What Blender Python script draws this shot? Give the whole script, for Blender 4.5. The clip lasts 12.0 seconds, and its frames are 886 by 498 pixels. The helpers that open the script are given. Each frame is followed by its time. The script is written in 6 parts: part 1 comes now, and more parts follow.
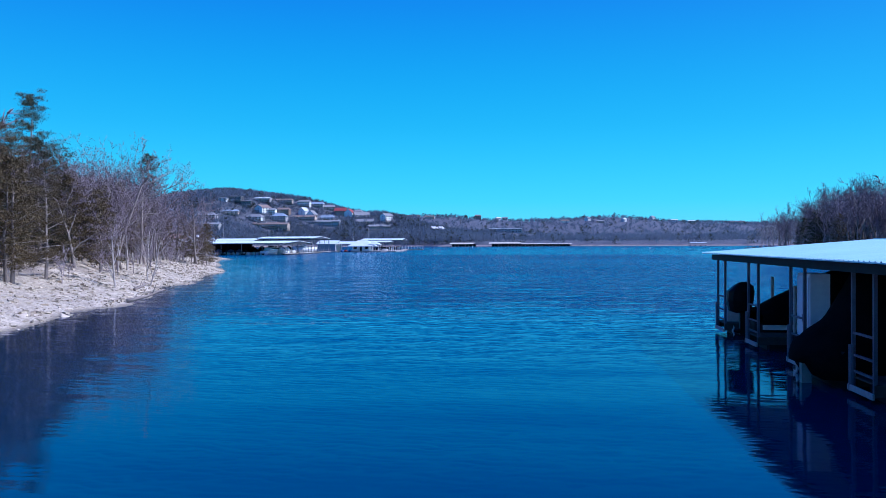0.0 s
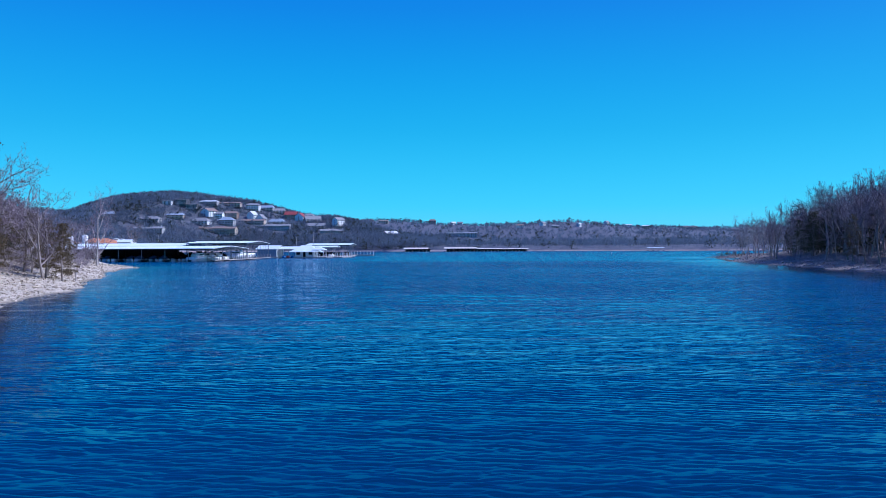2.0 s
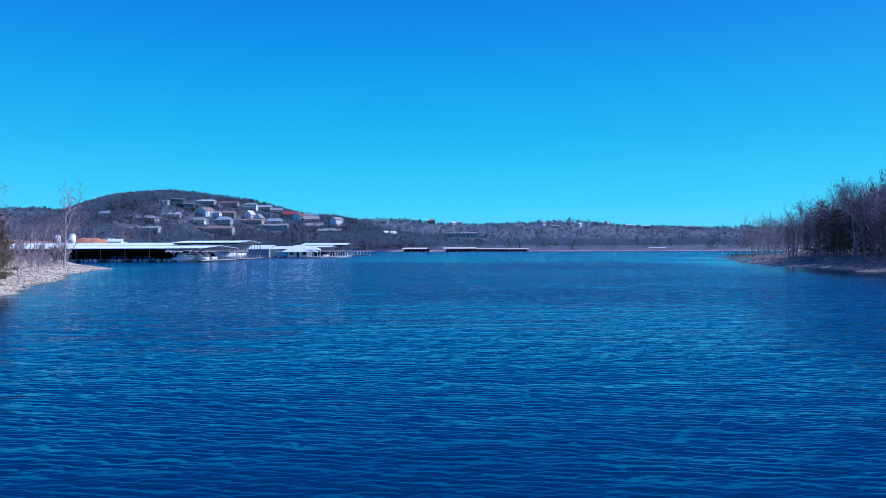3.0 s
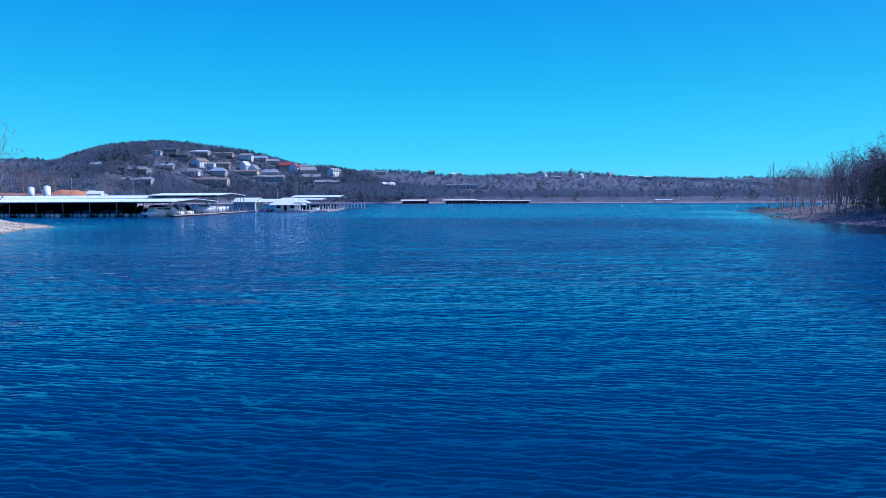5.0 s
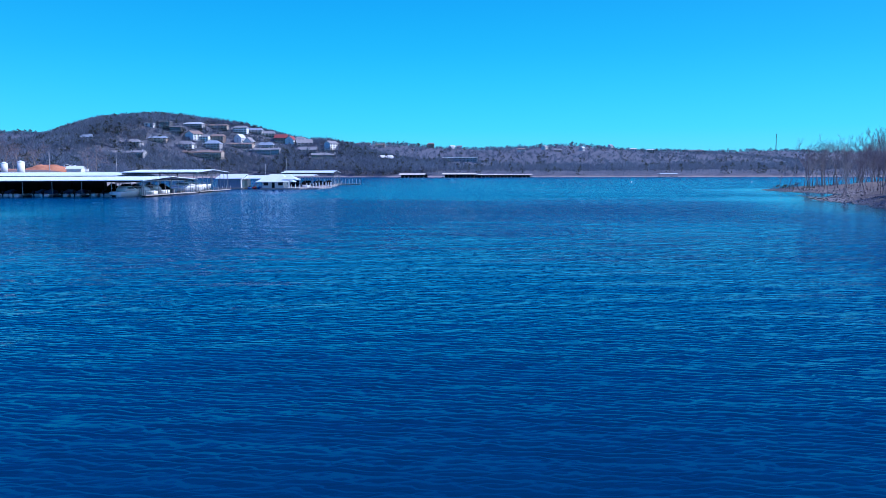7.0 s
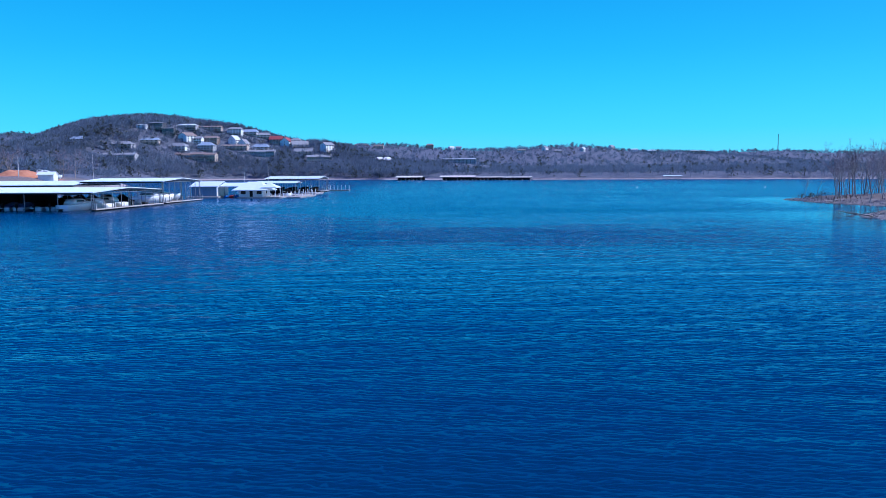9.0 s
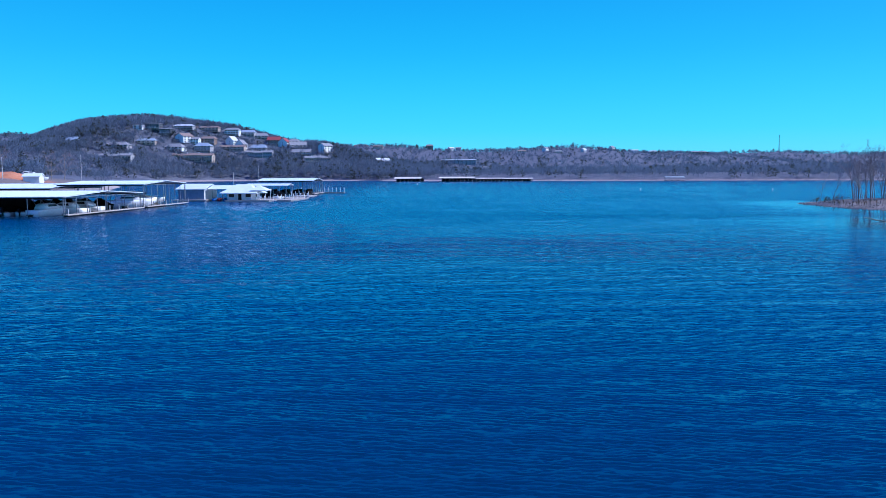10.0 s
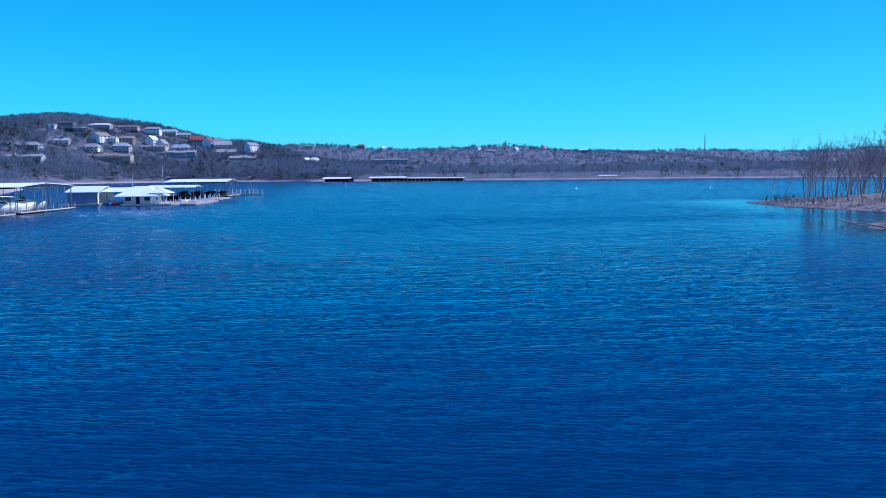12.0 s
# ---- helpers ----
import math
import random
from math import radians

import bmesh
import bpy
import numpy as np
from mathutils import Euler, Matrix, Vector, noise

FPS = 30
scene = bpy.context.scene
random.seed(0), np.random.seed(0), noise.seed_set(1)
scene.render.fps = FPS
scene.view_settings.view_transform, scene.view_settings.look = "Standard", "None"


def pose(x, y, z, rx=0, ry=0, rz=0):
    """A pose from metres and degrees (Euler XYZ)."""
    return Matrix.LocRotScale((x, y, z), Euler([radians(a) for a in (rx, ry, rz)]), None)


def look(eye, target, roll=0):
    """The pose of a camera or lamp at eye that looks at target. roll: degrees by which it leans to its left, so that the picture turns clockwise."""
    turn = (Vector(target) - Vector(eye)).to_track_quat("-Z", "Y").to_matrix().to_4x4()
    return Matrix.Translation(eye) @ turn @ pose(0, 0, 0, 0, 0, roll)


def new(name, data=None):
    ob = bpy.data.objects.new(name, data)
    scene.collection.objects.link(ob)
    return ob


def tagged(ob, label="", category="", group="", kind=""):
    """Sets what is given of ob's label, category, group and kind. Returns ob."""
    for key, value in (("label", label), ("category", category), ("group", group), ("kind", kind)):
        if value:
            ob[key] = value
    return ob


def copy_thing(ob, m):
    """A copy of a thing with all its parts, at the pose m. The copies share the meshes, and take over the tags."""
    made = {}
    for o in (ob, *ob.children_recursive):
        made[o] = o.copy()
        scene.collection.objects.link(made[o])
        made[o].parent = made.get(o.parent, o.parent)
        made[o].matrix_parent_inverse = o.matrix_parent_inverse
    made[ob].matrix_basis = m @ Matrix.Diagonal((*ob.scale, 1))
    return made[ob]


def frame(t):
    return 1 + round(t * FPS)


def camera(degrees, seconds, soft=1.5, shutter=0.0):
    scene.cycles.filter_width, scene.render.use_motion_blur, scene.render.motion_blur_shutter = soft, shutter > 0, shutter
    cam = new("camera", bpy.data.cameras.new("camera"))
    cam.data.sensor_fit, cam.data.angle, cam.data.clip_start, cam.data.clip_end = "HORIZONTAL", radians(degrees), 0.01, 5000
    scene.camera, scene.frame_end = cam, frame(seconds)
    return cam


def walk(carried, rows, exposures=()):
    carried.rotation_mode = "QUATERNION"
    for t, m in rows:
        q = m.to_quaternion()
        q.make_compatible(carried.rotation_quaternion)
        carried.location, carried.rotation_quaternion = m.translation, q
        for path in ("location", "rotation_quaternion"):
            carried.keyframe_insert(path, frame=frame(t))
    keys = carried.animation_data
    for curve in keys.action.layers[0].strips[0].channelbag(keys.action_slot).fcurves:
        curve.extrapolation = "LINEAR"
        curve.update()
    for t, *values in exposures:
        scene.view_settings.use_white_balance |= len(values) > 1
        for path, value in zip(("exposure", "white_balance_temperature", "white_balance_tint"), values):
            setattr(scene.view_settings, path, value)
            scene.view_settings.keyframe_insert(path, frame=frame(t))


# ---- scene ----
# ---- camera and its walk ----
cam = camera(56.83, 12.0, soft=0.5)


def aim(x, y, z, yaw, pitch, roll):
    a, b = radians(yaw), radians(pitch)
    ahead = Vector((-math.sin(a) * math.cos(b), math.cos(a) * math.cos(b), math.sin(b)))
    return look((x, y, z), Vector((x, y, z)) + ahead, roll)


walk(cam, [
    (0, aim(-0.00, -0.00, 3.48, 6.162, -0.377, -0.275)),
    (0.3, aim(-0.20, 3.05, 3.45, 6.135, 0.024, -0.491)),
    (0.5, aim(-0.31, 5.27, 3.36, 6.121, 0.026, -0.292)),
    (0.6, aim(-0.70, 8.90, 3.43, 3.063, -0.048, -1.865)),
    (0.7, aim(-0.92, 11.90, 3.47, 3.066, -0.112, -1.219)),
    (0.8, aim(-0.97, 13.00, 3.50, 3.056, -0.128, -0.956)),
    (1, aim(-1.06, 14.90, 3.56, 3.009, -0.089, -0.566)),
    (1.5, aim(-1.22, 20.90, 3.66, 3.005, -0.082, -0.333)),
    (2, aim(-1.31, 27.00, 3.67, 3.002, -0.057, -0.268)),
    (2.5, aim(-1.35, 32.80, 3.62, 2.990, -0.039, -0.230)),
    (4.5, aim(-1.55, 54.07, 3.99, 2.996, -0.770, -0.182)),
    (5, aim(-1.77, 59.81, 4.16, 3.011, -3.452, -0.240)),
    (5.5, aim(-2.08, 65.21, 4.36, 3.016, -5.331, -0.266)),
    (6, aim(-2.41, 70.19, 4.66, 3.001, -5.342, -0.237)),
    (6.5, aim(-2.71, 74.99, 5.08, 2.988, -5.349, -0.266)),
    (7, aim(-2.91, 79.73, 5.56, 2.961, -5.366, -0.227)),
    (9, aim(-1.56, 101.85, 7.63, 2.988, -5.337, -0.331)),
    (9.5, aim(-1.34, 107.43, 7.94, 2.995, -5.322, -0.341)),
    (10, aim(-1.16, 112.58, 8.09, 2.995, -5.287, -0.307)),
    (10.5, aim(-0.93, 117.50, 8.06, 2.998, -5.330, -0.273)),
    (11, aim(-0.50, 122.87, 7.96, 2.843, -5.353, -0.267)),
    (11.1, aim(-0.41, 123.91, 7.95, 0.309, -5.348, -1.851)),
    (11.2, aim(-0.31, 124.95, 7.94, -1.086, -5.325, -4.039)),
    (11.3, aim(-0.21, 125.98, 7.93, -1.177, -5.357, -4.645)),
    (11.4, aim(-0.11, 127.01, 7.92, -1.261, -5.347, -4.031)),
    (11.5, aim(0.00, 128.04, 7.91, -1.373, -5.339, -3.087)),
    (11.7, aim(0.23, 130.09, 7.91, -1.502, -5.381, -1.774)),
    (12, aim(0.58, 133.14, 7.91, -1.620, -5.346, -0.650)),
], exposures=[(0, 0.06, 5000, 20), (1, -0.04, 5000, 20), (4.5, -0.06, 5000, 20), (6, 0.1, 5000, 20), (12, 0.1, 5000, 20)])

# ---- world, sun ----
SUN_AZ, SUN_EL = 90.0, 43.0
SKY_COLOURS = ((0.0, (0.7, 6.0, 6.8)), (0.05, (0.1, 5.4, 6.2)), (0.14, (0.0, 3.85, 5.4)), (0.28, (0.0, 2.0, 5.1)), (0.42, (0.0, 1.1, 5.3)), (1.0, (0.0, 0.4, 4.2)))
world = bpy.data.worlds.new("sky")
scene.world = world
world.use_nodes = True
wn = world.node_tree
sky = wn.nodes.new("ShaderNodeTexSky")
sky.sky_type = "NISHITA"
sky.sun_disc = False
sky.sun_elevation, sky.sun_rotation = radians(SUN_EL), radians(SUN_AZ)
sky.air_density, sky.dust_density, sky.ozone_density = 1.0, 0.2, 3.5
# the clear winter sky: pale cyan over the hills, quickly deepening to a strong blue overhead
rise = wn.nodes.new("ShaderNodeSeparateXYZ")
wn.links.new(wn.nodes.new("ShaderNodeTexCoord").outputs["Generated"], rise.inputs[0])
deep = wn.nodes.new("ShaderNodeValToRGB")
while len(deep.color_ramp.elements) < len(SKY_COLOURS):
    deep.color_ramp.elements.new(0.5)
for stop, (height, colour) in zip(deep.color_ramp.elements, SKY_COLOURS):
    stop.position, stop.color = height, (*colour, 1)
wn.links.new(rise.outputs["Z"], deep.inputs["Fac"])
even = wn.nodes.new("ShaderNodeMix")
even.data_type = "RGBA"
even.inputs[0].default_value = 0.8
wn.links.new(sky.outputs["Color"], even.inputs[6])
wn.links.new(deep.outputs["Color"], even.inputs[7])
wn.links.new(even.outputs[2], wn.nodes["Background"].inputs["Color"])
wn.nodes["Background"].inputs["Strength"].default_value = 0.12

sun = new("sun", bpy.data.lights.new("sun", "SUN"))
sun.data.energy, sun.data.angle, sun.data.color = 5.2, radians(0.55), (1.0, 0.93, 0.83)
sa, se = radians(SUN_AZ), radians(SUN_EL)
sun_way = Vector((math.sin(sa) * math.cos(se), math.cos(sa) * math.cos(se), math.sin(se)))
sun.matrix_world = look((60, 60, 120), Vector((60, 60, 120)) - sun_way)

# ---- materials ----
class Nodes:
    """A small node builder for one material."""

    def __init__(self, name):
        self.mat = bpy.data.materials.new(name)
        self.mat.use_nodes = True
        self.tree = self.mat.node_tree
        self.bsdf = self.tree.nodes["Principled BSDF"]
        self.coord = self.tree.nodes.new("ShaderNodeTexCoord").outputs["Object"]

    def link(self, a, b):
        self.tree.links.new(a, b)

    def node(self, kind, **inputs):
        n = self.tree.nodes.new(kind)
        for k, v in inputs.items():
            n.inputs[k.replace("_", " ")].default_value = v
        return n

    def world_place(self):
        return self.tree.nodes.new("ShaderNodeNewGeometry").outputs["Position"]

    def stretch(self, at, sx, sy, sz, turn=0.0):
        m = self.tree.nodes.new("ShaderNodeMapping")
        m.inputs["Scale"].default_value = (sx, sy, sz)
        m.inputs["Rotation"].default_value = (0, 0, radians(turn))
        self.link(at, m.inputs["Vector"])
        return m.outputs["Vector"]

    def noise(self, scale, detail=4.0, rough=0.55, at=None):
        n = self.node("ShaderNodeTexNoise", Scale=scale, Detail=detail, Roughness=rough)
        self.link(at or self.coord, n.inputs["Vector"])
        return n.outputs["Fac"]

    def ramp(self, fac, *stops):
        r = self.tree.nodes.new("ShaderNodeValToRGB")
        while len(r.color_ramp.elements) < len(stops):
            r.color_ramp.elements.new(0.5)
        for e, (p, c) in zip(r.color_ramp.elements, stops):
            e.position = p
            e.color = (*c, 1) if len(c) == 3 else c
        self.link(fac, r.inputs["Fac"])
        return r.outputs["Color"]

    def mix(self, fac, a, b, mode="MIX"):
        m = self.tree.nodes.new("ShaderNodeMix")
        m.data_type, m.blend_type = "RGBA", mode
        for sock, v in ((m.inputs[0], fac), (m.inputs[6], a), (m.inputs[7], b)):
            if isinstance(v, (int, float)):
                sock.default_value = v
            elif isinstance(v, tuple):
                sock.default_value = (*v, 1)
            else:
                self.link(v, sock)
        return m.outputs[2]

    def math(self, op, a, b=0.0):
        m = self.tree.nodes.new("ShaderNodeMath")
        m.operation = op
        for sock, v in zip(m.inputs, (a, b)):
            if isinstance(v, (int, float)):
                sock.default_value = v
            else:
                self.link(v, sock)
        return m.outputs[0]

    def bump(self, height, strength=0.4, distance=0.02, under=None, width=0.1):
        b = self.node("ShaderNodeBump", Strength=strength, Distance=distance, Filter_Width=width)
        self.link(height, b.inputs["Height"])
        if under is not None:
            self.link(under, b.inputs["Normal"])
        self.link(b.outputs["Normal"], self.bsdf.inputs["Normal"])
        return b.outputs["Normal"]

    def random(self):
        return self.tree.nodes.new("ShaderNodeObjectInfo").outputs["Random"]

    def island(self):
        return self.tree.nodes.new("ShaderNodeNewGeometry").outputs["Random Per Island"]

    def done(self, color, rough=0.7, metal=0.0, spec=None):
        b = self.bsdf
        if isinstance(color, tuple):
            b.inputs["Base Color"].default_value = (*color, 1)
        else:
            self.link(color, b.inputs["Base Color"])
        if isinstance(rough, (int, float)):
            b.inputs["Roughness"].default_value = rough
        else:
            self.link(rough, b.inputs["Roughness"])
        b.inputs["Metallic"].default_value = metal
        if spec is not None:
            b.inputs["Specular IOR Level"].default_value = spec
        return self.mat


def surface(name, dark, light, scale=3.0, rough=0.7, metal=0.0, bump=0.15, fine=None, vary=0.0, spec=None):
    """A worn surface: two scales of tone between dark and light, and a fine relief."""
    n = Nodes(name)
    big, small = n.noise(scale, 4), n.noise(fine or scale * 9, 3, 0.6)
    fac = n.math("ADD", n.math("MULTIPLY", big, 0.6), n.math("MULTIPLY", small, 0.4))
    color = n.ramp(fac, (0.3, dark), (0.7, light))
    if vary:
        shade = n.ramp(n.random(), (0.0, (1 - vary,) * 3), (1.0, (1 + vary,) * 3))
        color = n.mix(1.0, color, shade, "MULTIPLY")
    n.bump(small, bump, 0.02)
    return n.done(color, rough, metal, spec)


def water_material():
    """Deep lake water: rows of small ripples on choppy wind waves, lying lower where the mesh says the wind is weak."""
    n = Nodes("lake_water")
    p = n.world_place()
    sep = n.tree.nodes.new("ShaderNodeSeparateXYZ")
    n.link(p, sep.inputs[0])
    y = sep.outputs["Y"]
    lee = n.tree.nodes.new("ShaderNodeAttribute")
    lee.attribute_name = "wind"
    wind = lee.outputs["Fac"]
    gust = n.noise(1.0, 3, 0.6, n.stretch(p, 0.010, 0.035, 1, 5))
    breeze = n.math("MULTIPLY", wind, n.ramp(gust, (0.30, (0.55,) * 3), (0.66, (1.0,) * 3)))
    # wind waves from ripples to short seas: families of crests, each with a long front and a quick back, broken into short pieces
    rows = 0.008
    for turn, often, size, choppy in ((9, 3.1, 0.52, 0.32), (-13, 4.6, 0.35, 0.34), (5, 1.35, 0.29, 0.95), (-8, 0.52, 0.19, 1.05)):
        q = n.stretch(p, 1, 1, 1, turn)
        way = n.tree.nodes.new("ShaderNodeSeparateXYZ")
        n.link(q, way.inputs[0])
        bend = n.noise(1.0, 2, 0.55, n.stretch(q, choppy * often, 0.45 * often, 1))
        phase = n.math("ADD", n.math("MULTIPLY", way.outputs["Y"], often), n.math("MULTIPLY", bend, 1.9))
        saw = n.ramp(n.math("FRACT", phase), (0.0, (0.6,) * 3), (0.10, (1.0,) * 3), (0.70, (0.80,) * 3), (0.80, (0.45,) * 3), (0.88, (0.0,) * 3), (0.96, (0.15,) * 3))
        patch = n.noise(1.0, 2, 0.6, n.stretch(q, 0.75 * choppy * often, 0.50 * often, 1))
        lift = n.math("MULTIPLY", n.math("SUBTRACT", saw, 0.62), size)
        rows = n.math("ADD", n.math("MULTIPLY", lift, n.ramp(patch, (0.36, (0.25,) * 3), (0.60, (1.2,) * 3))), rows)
    # and a fine chop between them
    chop = n.noise(1.0, 2.0, 0.7, n.stretch(p, 1.5, 1.3, 1, 5))
    cross = n.noise(1.0, 3.0, 0.75, n.stretch(p, 0.4, 0.6, 1, -17))
    along = n.math("ADD", rows, n.math("MULTIPLY", n.math("SUBTRACT", chop, 0.5), 0.36))
    sideways = n.math("MULTIPLY", n.math("SUBTRACT", cross, 0.5), 0.5)
    swell = n.noise(1.0, 2, 0.5, n.stretch(p, 0.06, 0.42, 1, 4))
    calm = n.math("MULTIPLY", n.math("SUBTRACT", swell, 0.5), 0.06)
    # stands in for hidden wave backs: slopes clamped, past y 205 leaning south
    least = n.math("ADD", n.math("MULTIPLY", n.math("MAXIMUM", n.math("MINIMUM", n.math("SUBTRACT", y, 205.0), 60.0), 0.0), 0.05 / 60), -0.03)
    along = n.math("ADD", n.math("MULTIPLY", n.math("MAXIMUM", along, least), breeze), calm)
    sideways = n.math("MULTIPLY", sideways, breeze)
    tilt = n.tree.nodes.new("ShaderNodeCombineXYZ")
    n.link(sideways, tilt.inputs["X"])
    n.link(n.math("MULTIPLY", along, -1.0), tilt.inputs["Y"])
    total = n.tree.nodes.new("ShaderNodeVectorMath")
    total.operation = "ADD"
    n.link(n.tree.nodes.new("ShaderNodeNewGeometry").outputs["Normal"], total.inputs[0])
    n.link(tilt.outputs[0], total.inputs[1])
    unit = n.tree.nodes.new("ShaderNodeVectorMath")
    unit.operation = "NORMALIZE"
    n.link(total.outputs[0], unit.inputs[0])
    body = n.node("ShaderNodeBsdfDiffuse", Color=(0.001, 0.024, 0.063, 1))
    gloss = n.node("ShaderNodeBsdfGlossy", Color=(0.91, 0.915, 1.0, 1), Roughness=0.06)
    share = n.node("ShaderNodeFresnel", IOR=1.333)
    both = n.tree.nodes.new("ShaderNodeMixShader")
    for sock in (body.inputs["Normal"], gloss.inputs["Normal"], share.inputs["Normal"]):
        n.link(unit.outputs[0], sock)
    n.link(share.outputs[0], both.inputs[0])
    n.link(body.outputs[0], both.inputs[1])
    n.link(gloss.outputs[0], both.inputs[2])
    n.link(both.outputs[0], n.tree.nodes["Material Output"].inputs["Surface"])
    n.tree.nodes.remove(n.bsdf)
    return n.mat


def ground_material():
    """Pale broken limestone by the water, leaf litter and dry grass further up."""
    n = Nodes("shore_ground")
    p = n.world_place()
    sep = n.tree.nodes.new("ShaderNodeSeparateXYZ")
    n.link(p, sep.inputs[0])
    coarse, mid, fine = n.noise(0.25, 4, 0.6, p), n.noise(1.6, 5, 0.65, p), n.noise(9.0, 4, 0.65, p)
    stone = n.ramp(mid, (0.3, (0.36, 0.295, 0.21)), (0.52, (0.56, 0.475, 0.355)), (0.75, (0.68, 0.595, 0.46)))
    stone = n.mix(n.ramp(fine, (0.36, (1, 1, 1)), (0.5, (0, 0, 0))), stone, (0.20, 0.175, 0.15))
    litter = n.ramp(mid, (0.3, (0.10, 0.080, 0.066)), (0.55, (0.18, 0.145, 0.120)), (0.8, (0.28, 0.235, 0.198)))
    wet = n.ramp(sep.outputs["Z"], (0.02, (0.45,) * 3), (0.12, (1.0,) * 3))
    up = n.math("ADD", n.math("MULTIPLY", sep.outputs["Z"], 0.22), n.math("MULTIPLY", coarse, 0.9))
    east = n.ramp(n.math("MULTIPLY", sep.outputs["X"], 0.01), (0.3, (0, 0, 0)), (0.45, (1, 1, 1)))
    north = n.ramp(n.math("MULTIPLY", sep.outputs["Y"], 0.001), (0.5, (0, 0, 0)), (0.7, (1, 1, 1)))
    brown_stone = n.ramp(mid, (0.32, (0.13, 0.115, 0.105)), (0.5, (0.24, 0.212, 0.190)), (0.7, (0.39, 0.35, 0.315)))
    # west: bank behind the marina browned to stand for dark dock interiors
    west = n.ramp(n.math("MULTIPLY", sep.outputs["X"], -0.005), (0.56, (0, 0, 0)), (0.66, (1, 1, 1)))
    stone = n.mix(n.mix(1.0, n.mix(1.0, east, north, "LIGHTEN"), west, "LIGHTEN"), stone, brown_stone)
    far_stone = n.ramp(mid, (0.3, (0.36, 0.27, 0.23)), (0.52, (0.50, 0.39, 0.34)), (0.75, (0.60, 0.50, 0.45)))
    stone = n.mix(north, stone, far_stone)
    clay_x = n.ramp(n.math("MULTIPLY", sep.outputs["X"], -0.001), (0.192, (0, 0, 0)), (0.200, (1, 1, 1)), (0.232, (1, 1, 1)), (0.245, (0, 0, 0)))
    clay_y = n.ramp(n.math("MULTIPLY", sep.outputs["Y"], 0.001), (0.385, (0, 0, 0)), (0.40, (1, 1, 1)), (0.47, (1, 1, 1)), (0.49, (0, 0, 0)))
    up = n.math("SUBTRACT", n.math("ADD", up, n.math("MULTIPLY", east, 0.3)), n.math("MULTIPLY", north, 0.05))
    color = n.mix(n.ramp(up, (0.72, (0, 0, 0)), (0.98, (1, 1, 1))), stone, litter)
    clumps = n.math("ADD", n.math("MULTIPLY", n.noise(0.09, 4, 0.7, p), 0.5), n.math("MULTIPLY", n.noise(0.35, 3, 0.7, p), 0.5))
    # distant ground has the haze's blue-grey mixed into its colour
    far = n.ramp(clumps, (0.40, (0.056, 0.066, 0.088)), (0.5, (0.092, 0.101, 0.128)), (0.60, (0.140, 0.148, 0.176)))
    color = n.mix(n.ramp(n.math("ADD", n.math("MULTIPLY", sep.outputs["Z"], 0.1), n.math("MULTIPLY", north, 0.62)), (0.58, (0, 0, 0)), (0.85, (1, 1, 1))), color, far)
    color = n.mix(n.mix(1.0, clay_x, clay_y, "MULTIPLY"), color, n.ramp(mid, (0.3, (0.30, 0.10, 0.05)), (0.7, (0.52, 0.24, 0.13))))
    color = n.mix(1.0, color, wet, "MULTIPLY")
    n.bump(fine, 0.6, 0.12, n.bump(mid, 0.6, 0.3))
    return n.done(color, 0.9)


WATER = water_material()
GROUND = ground_material()
BARK = surface("grey_bark", (0.16, 0.13, 0.11), (0.34, 0.29, 0.25), 1.5, 0.9, bump=0.4, fine=14, vary=0.25)
PALE_BARK = surface("pale_bark", (0.26, 0.23, 0.21), (0.46, 0.42, 0.38), 1.2, 0.85, bump=0.3, fine=12)
TWIG = surface("twigs", (0.125, 0.098, 0.108), (0.28, 0.222, 0.238), 0.8, 0.9, bump=0.0, vary=0.3)
# far twigs carry the blue of distance haze in their base colour
HAZE_FOREST = surface("far_wood_twigs", (0.104, 0.136, 0.178), (0.214, 0.258, 0.314), 0.02, 0.9, bump=0.0, fine=0.25)
CEDAR = surface("cedar_needles", (0.030, 0.036, 0.017), (0.085, 0.082, 0.038), 0.9, 0.75, bump=0.0, fine=6, vary=0.25)
CEDAR_BROWN = surface("rusty_cedar_needles", (0.062, 0.048, 0.021), (0.150, 0.108, 0.050), 0.9, 0.8, bump=0.0, fine=6, vary=0.2)
# far needles paled towards the hazed twigs
HAZE_CEDAR = surface("far_cedar_needles", (0.050, 0.066, 0.062), (0.098, 0.116, 0.100), 0.05, 0.85, bump=0.0, fine=0.4)



def let_light_through(mat, share):
    """Mixes some light passing through thin twigs or needles into a material."""
    tree = mat.node_tree
    base = tree.nodes["Principled BSDF"]
    glow = tree.nodes.new("ShaderNodeBsdfTranslucent")
    both = tree.nodes.new("ShaderNodeMixShader")
    both.inputs[0].default_value = share
    tree.links.new(base.inputs["Base Color"].links[0].from_socket, glow.inputs["Color"])
    tree.links.new(base.outputs[0], both.inputs[1])
    tree.links.new(glow.outputs[0], both.inputs[2])
    tree.links.new(both.outputs[0], tree.nodes["Material Output"].inputs["Surface"])


# on the far woods this also softens contrast, as haze would
let_light_through(HAZE_FOREST, 0.5)
let_light_through(HAZE_CEDAR, 0.4)
let_light_through(CEDAR, 0.25)
let_light_through(CEDAR_BROWN, 0.25)


# ---- helpers for things ----
def mesh_of(name, verts, faces):
    me = bpy.data.meshes.new(name)
    me.from_pydata(verts, [], faces)
    me.update()
    return me


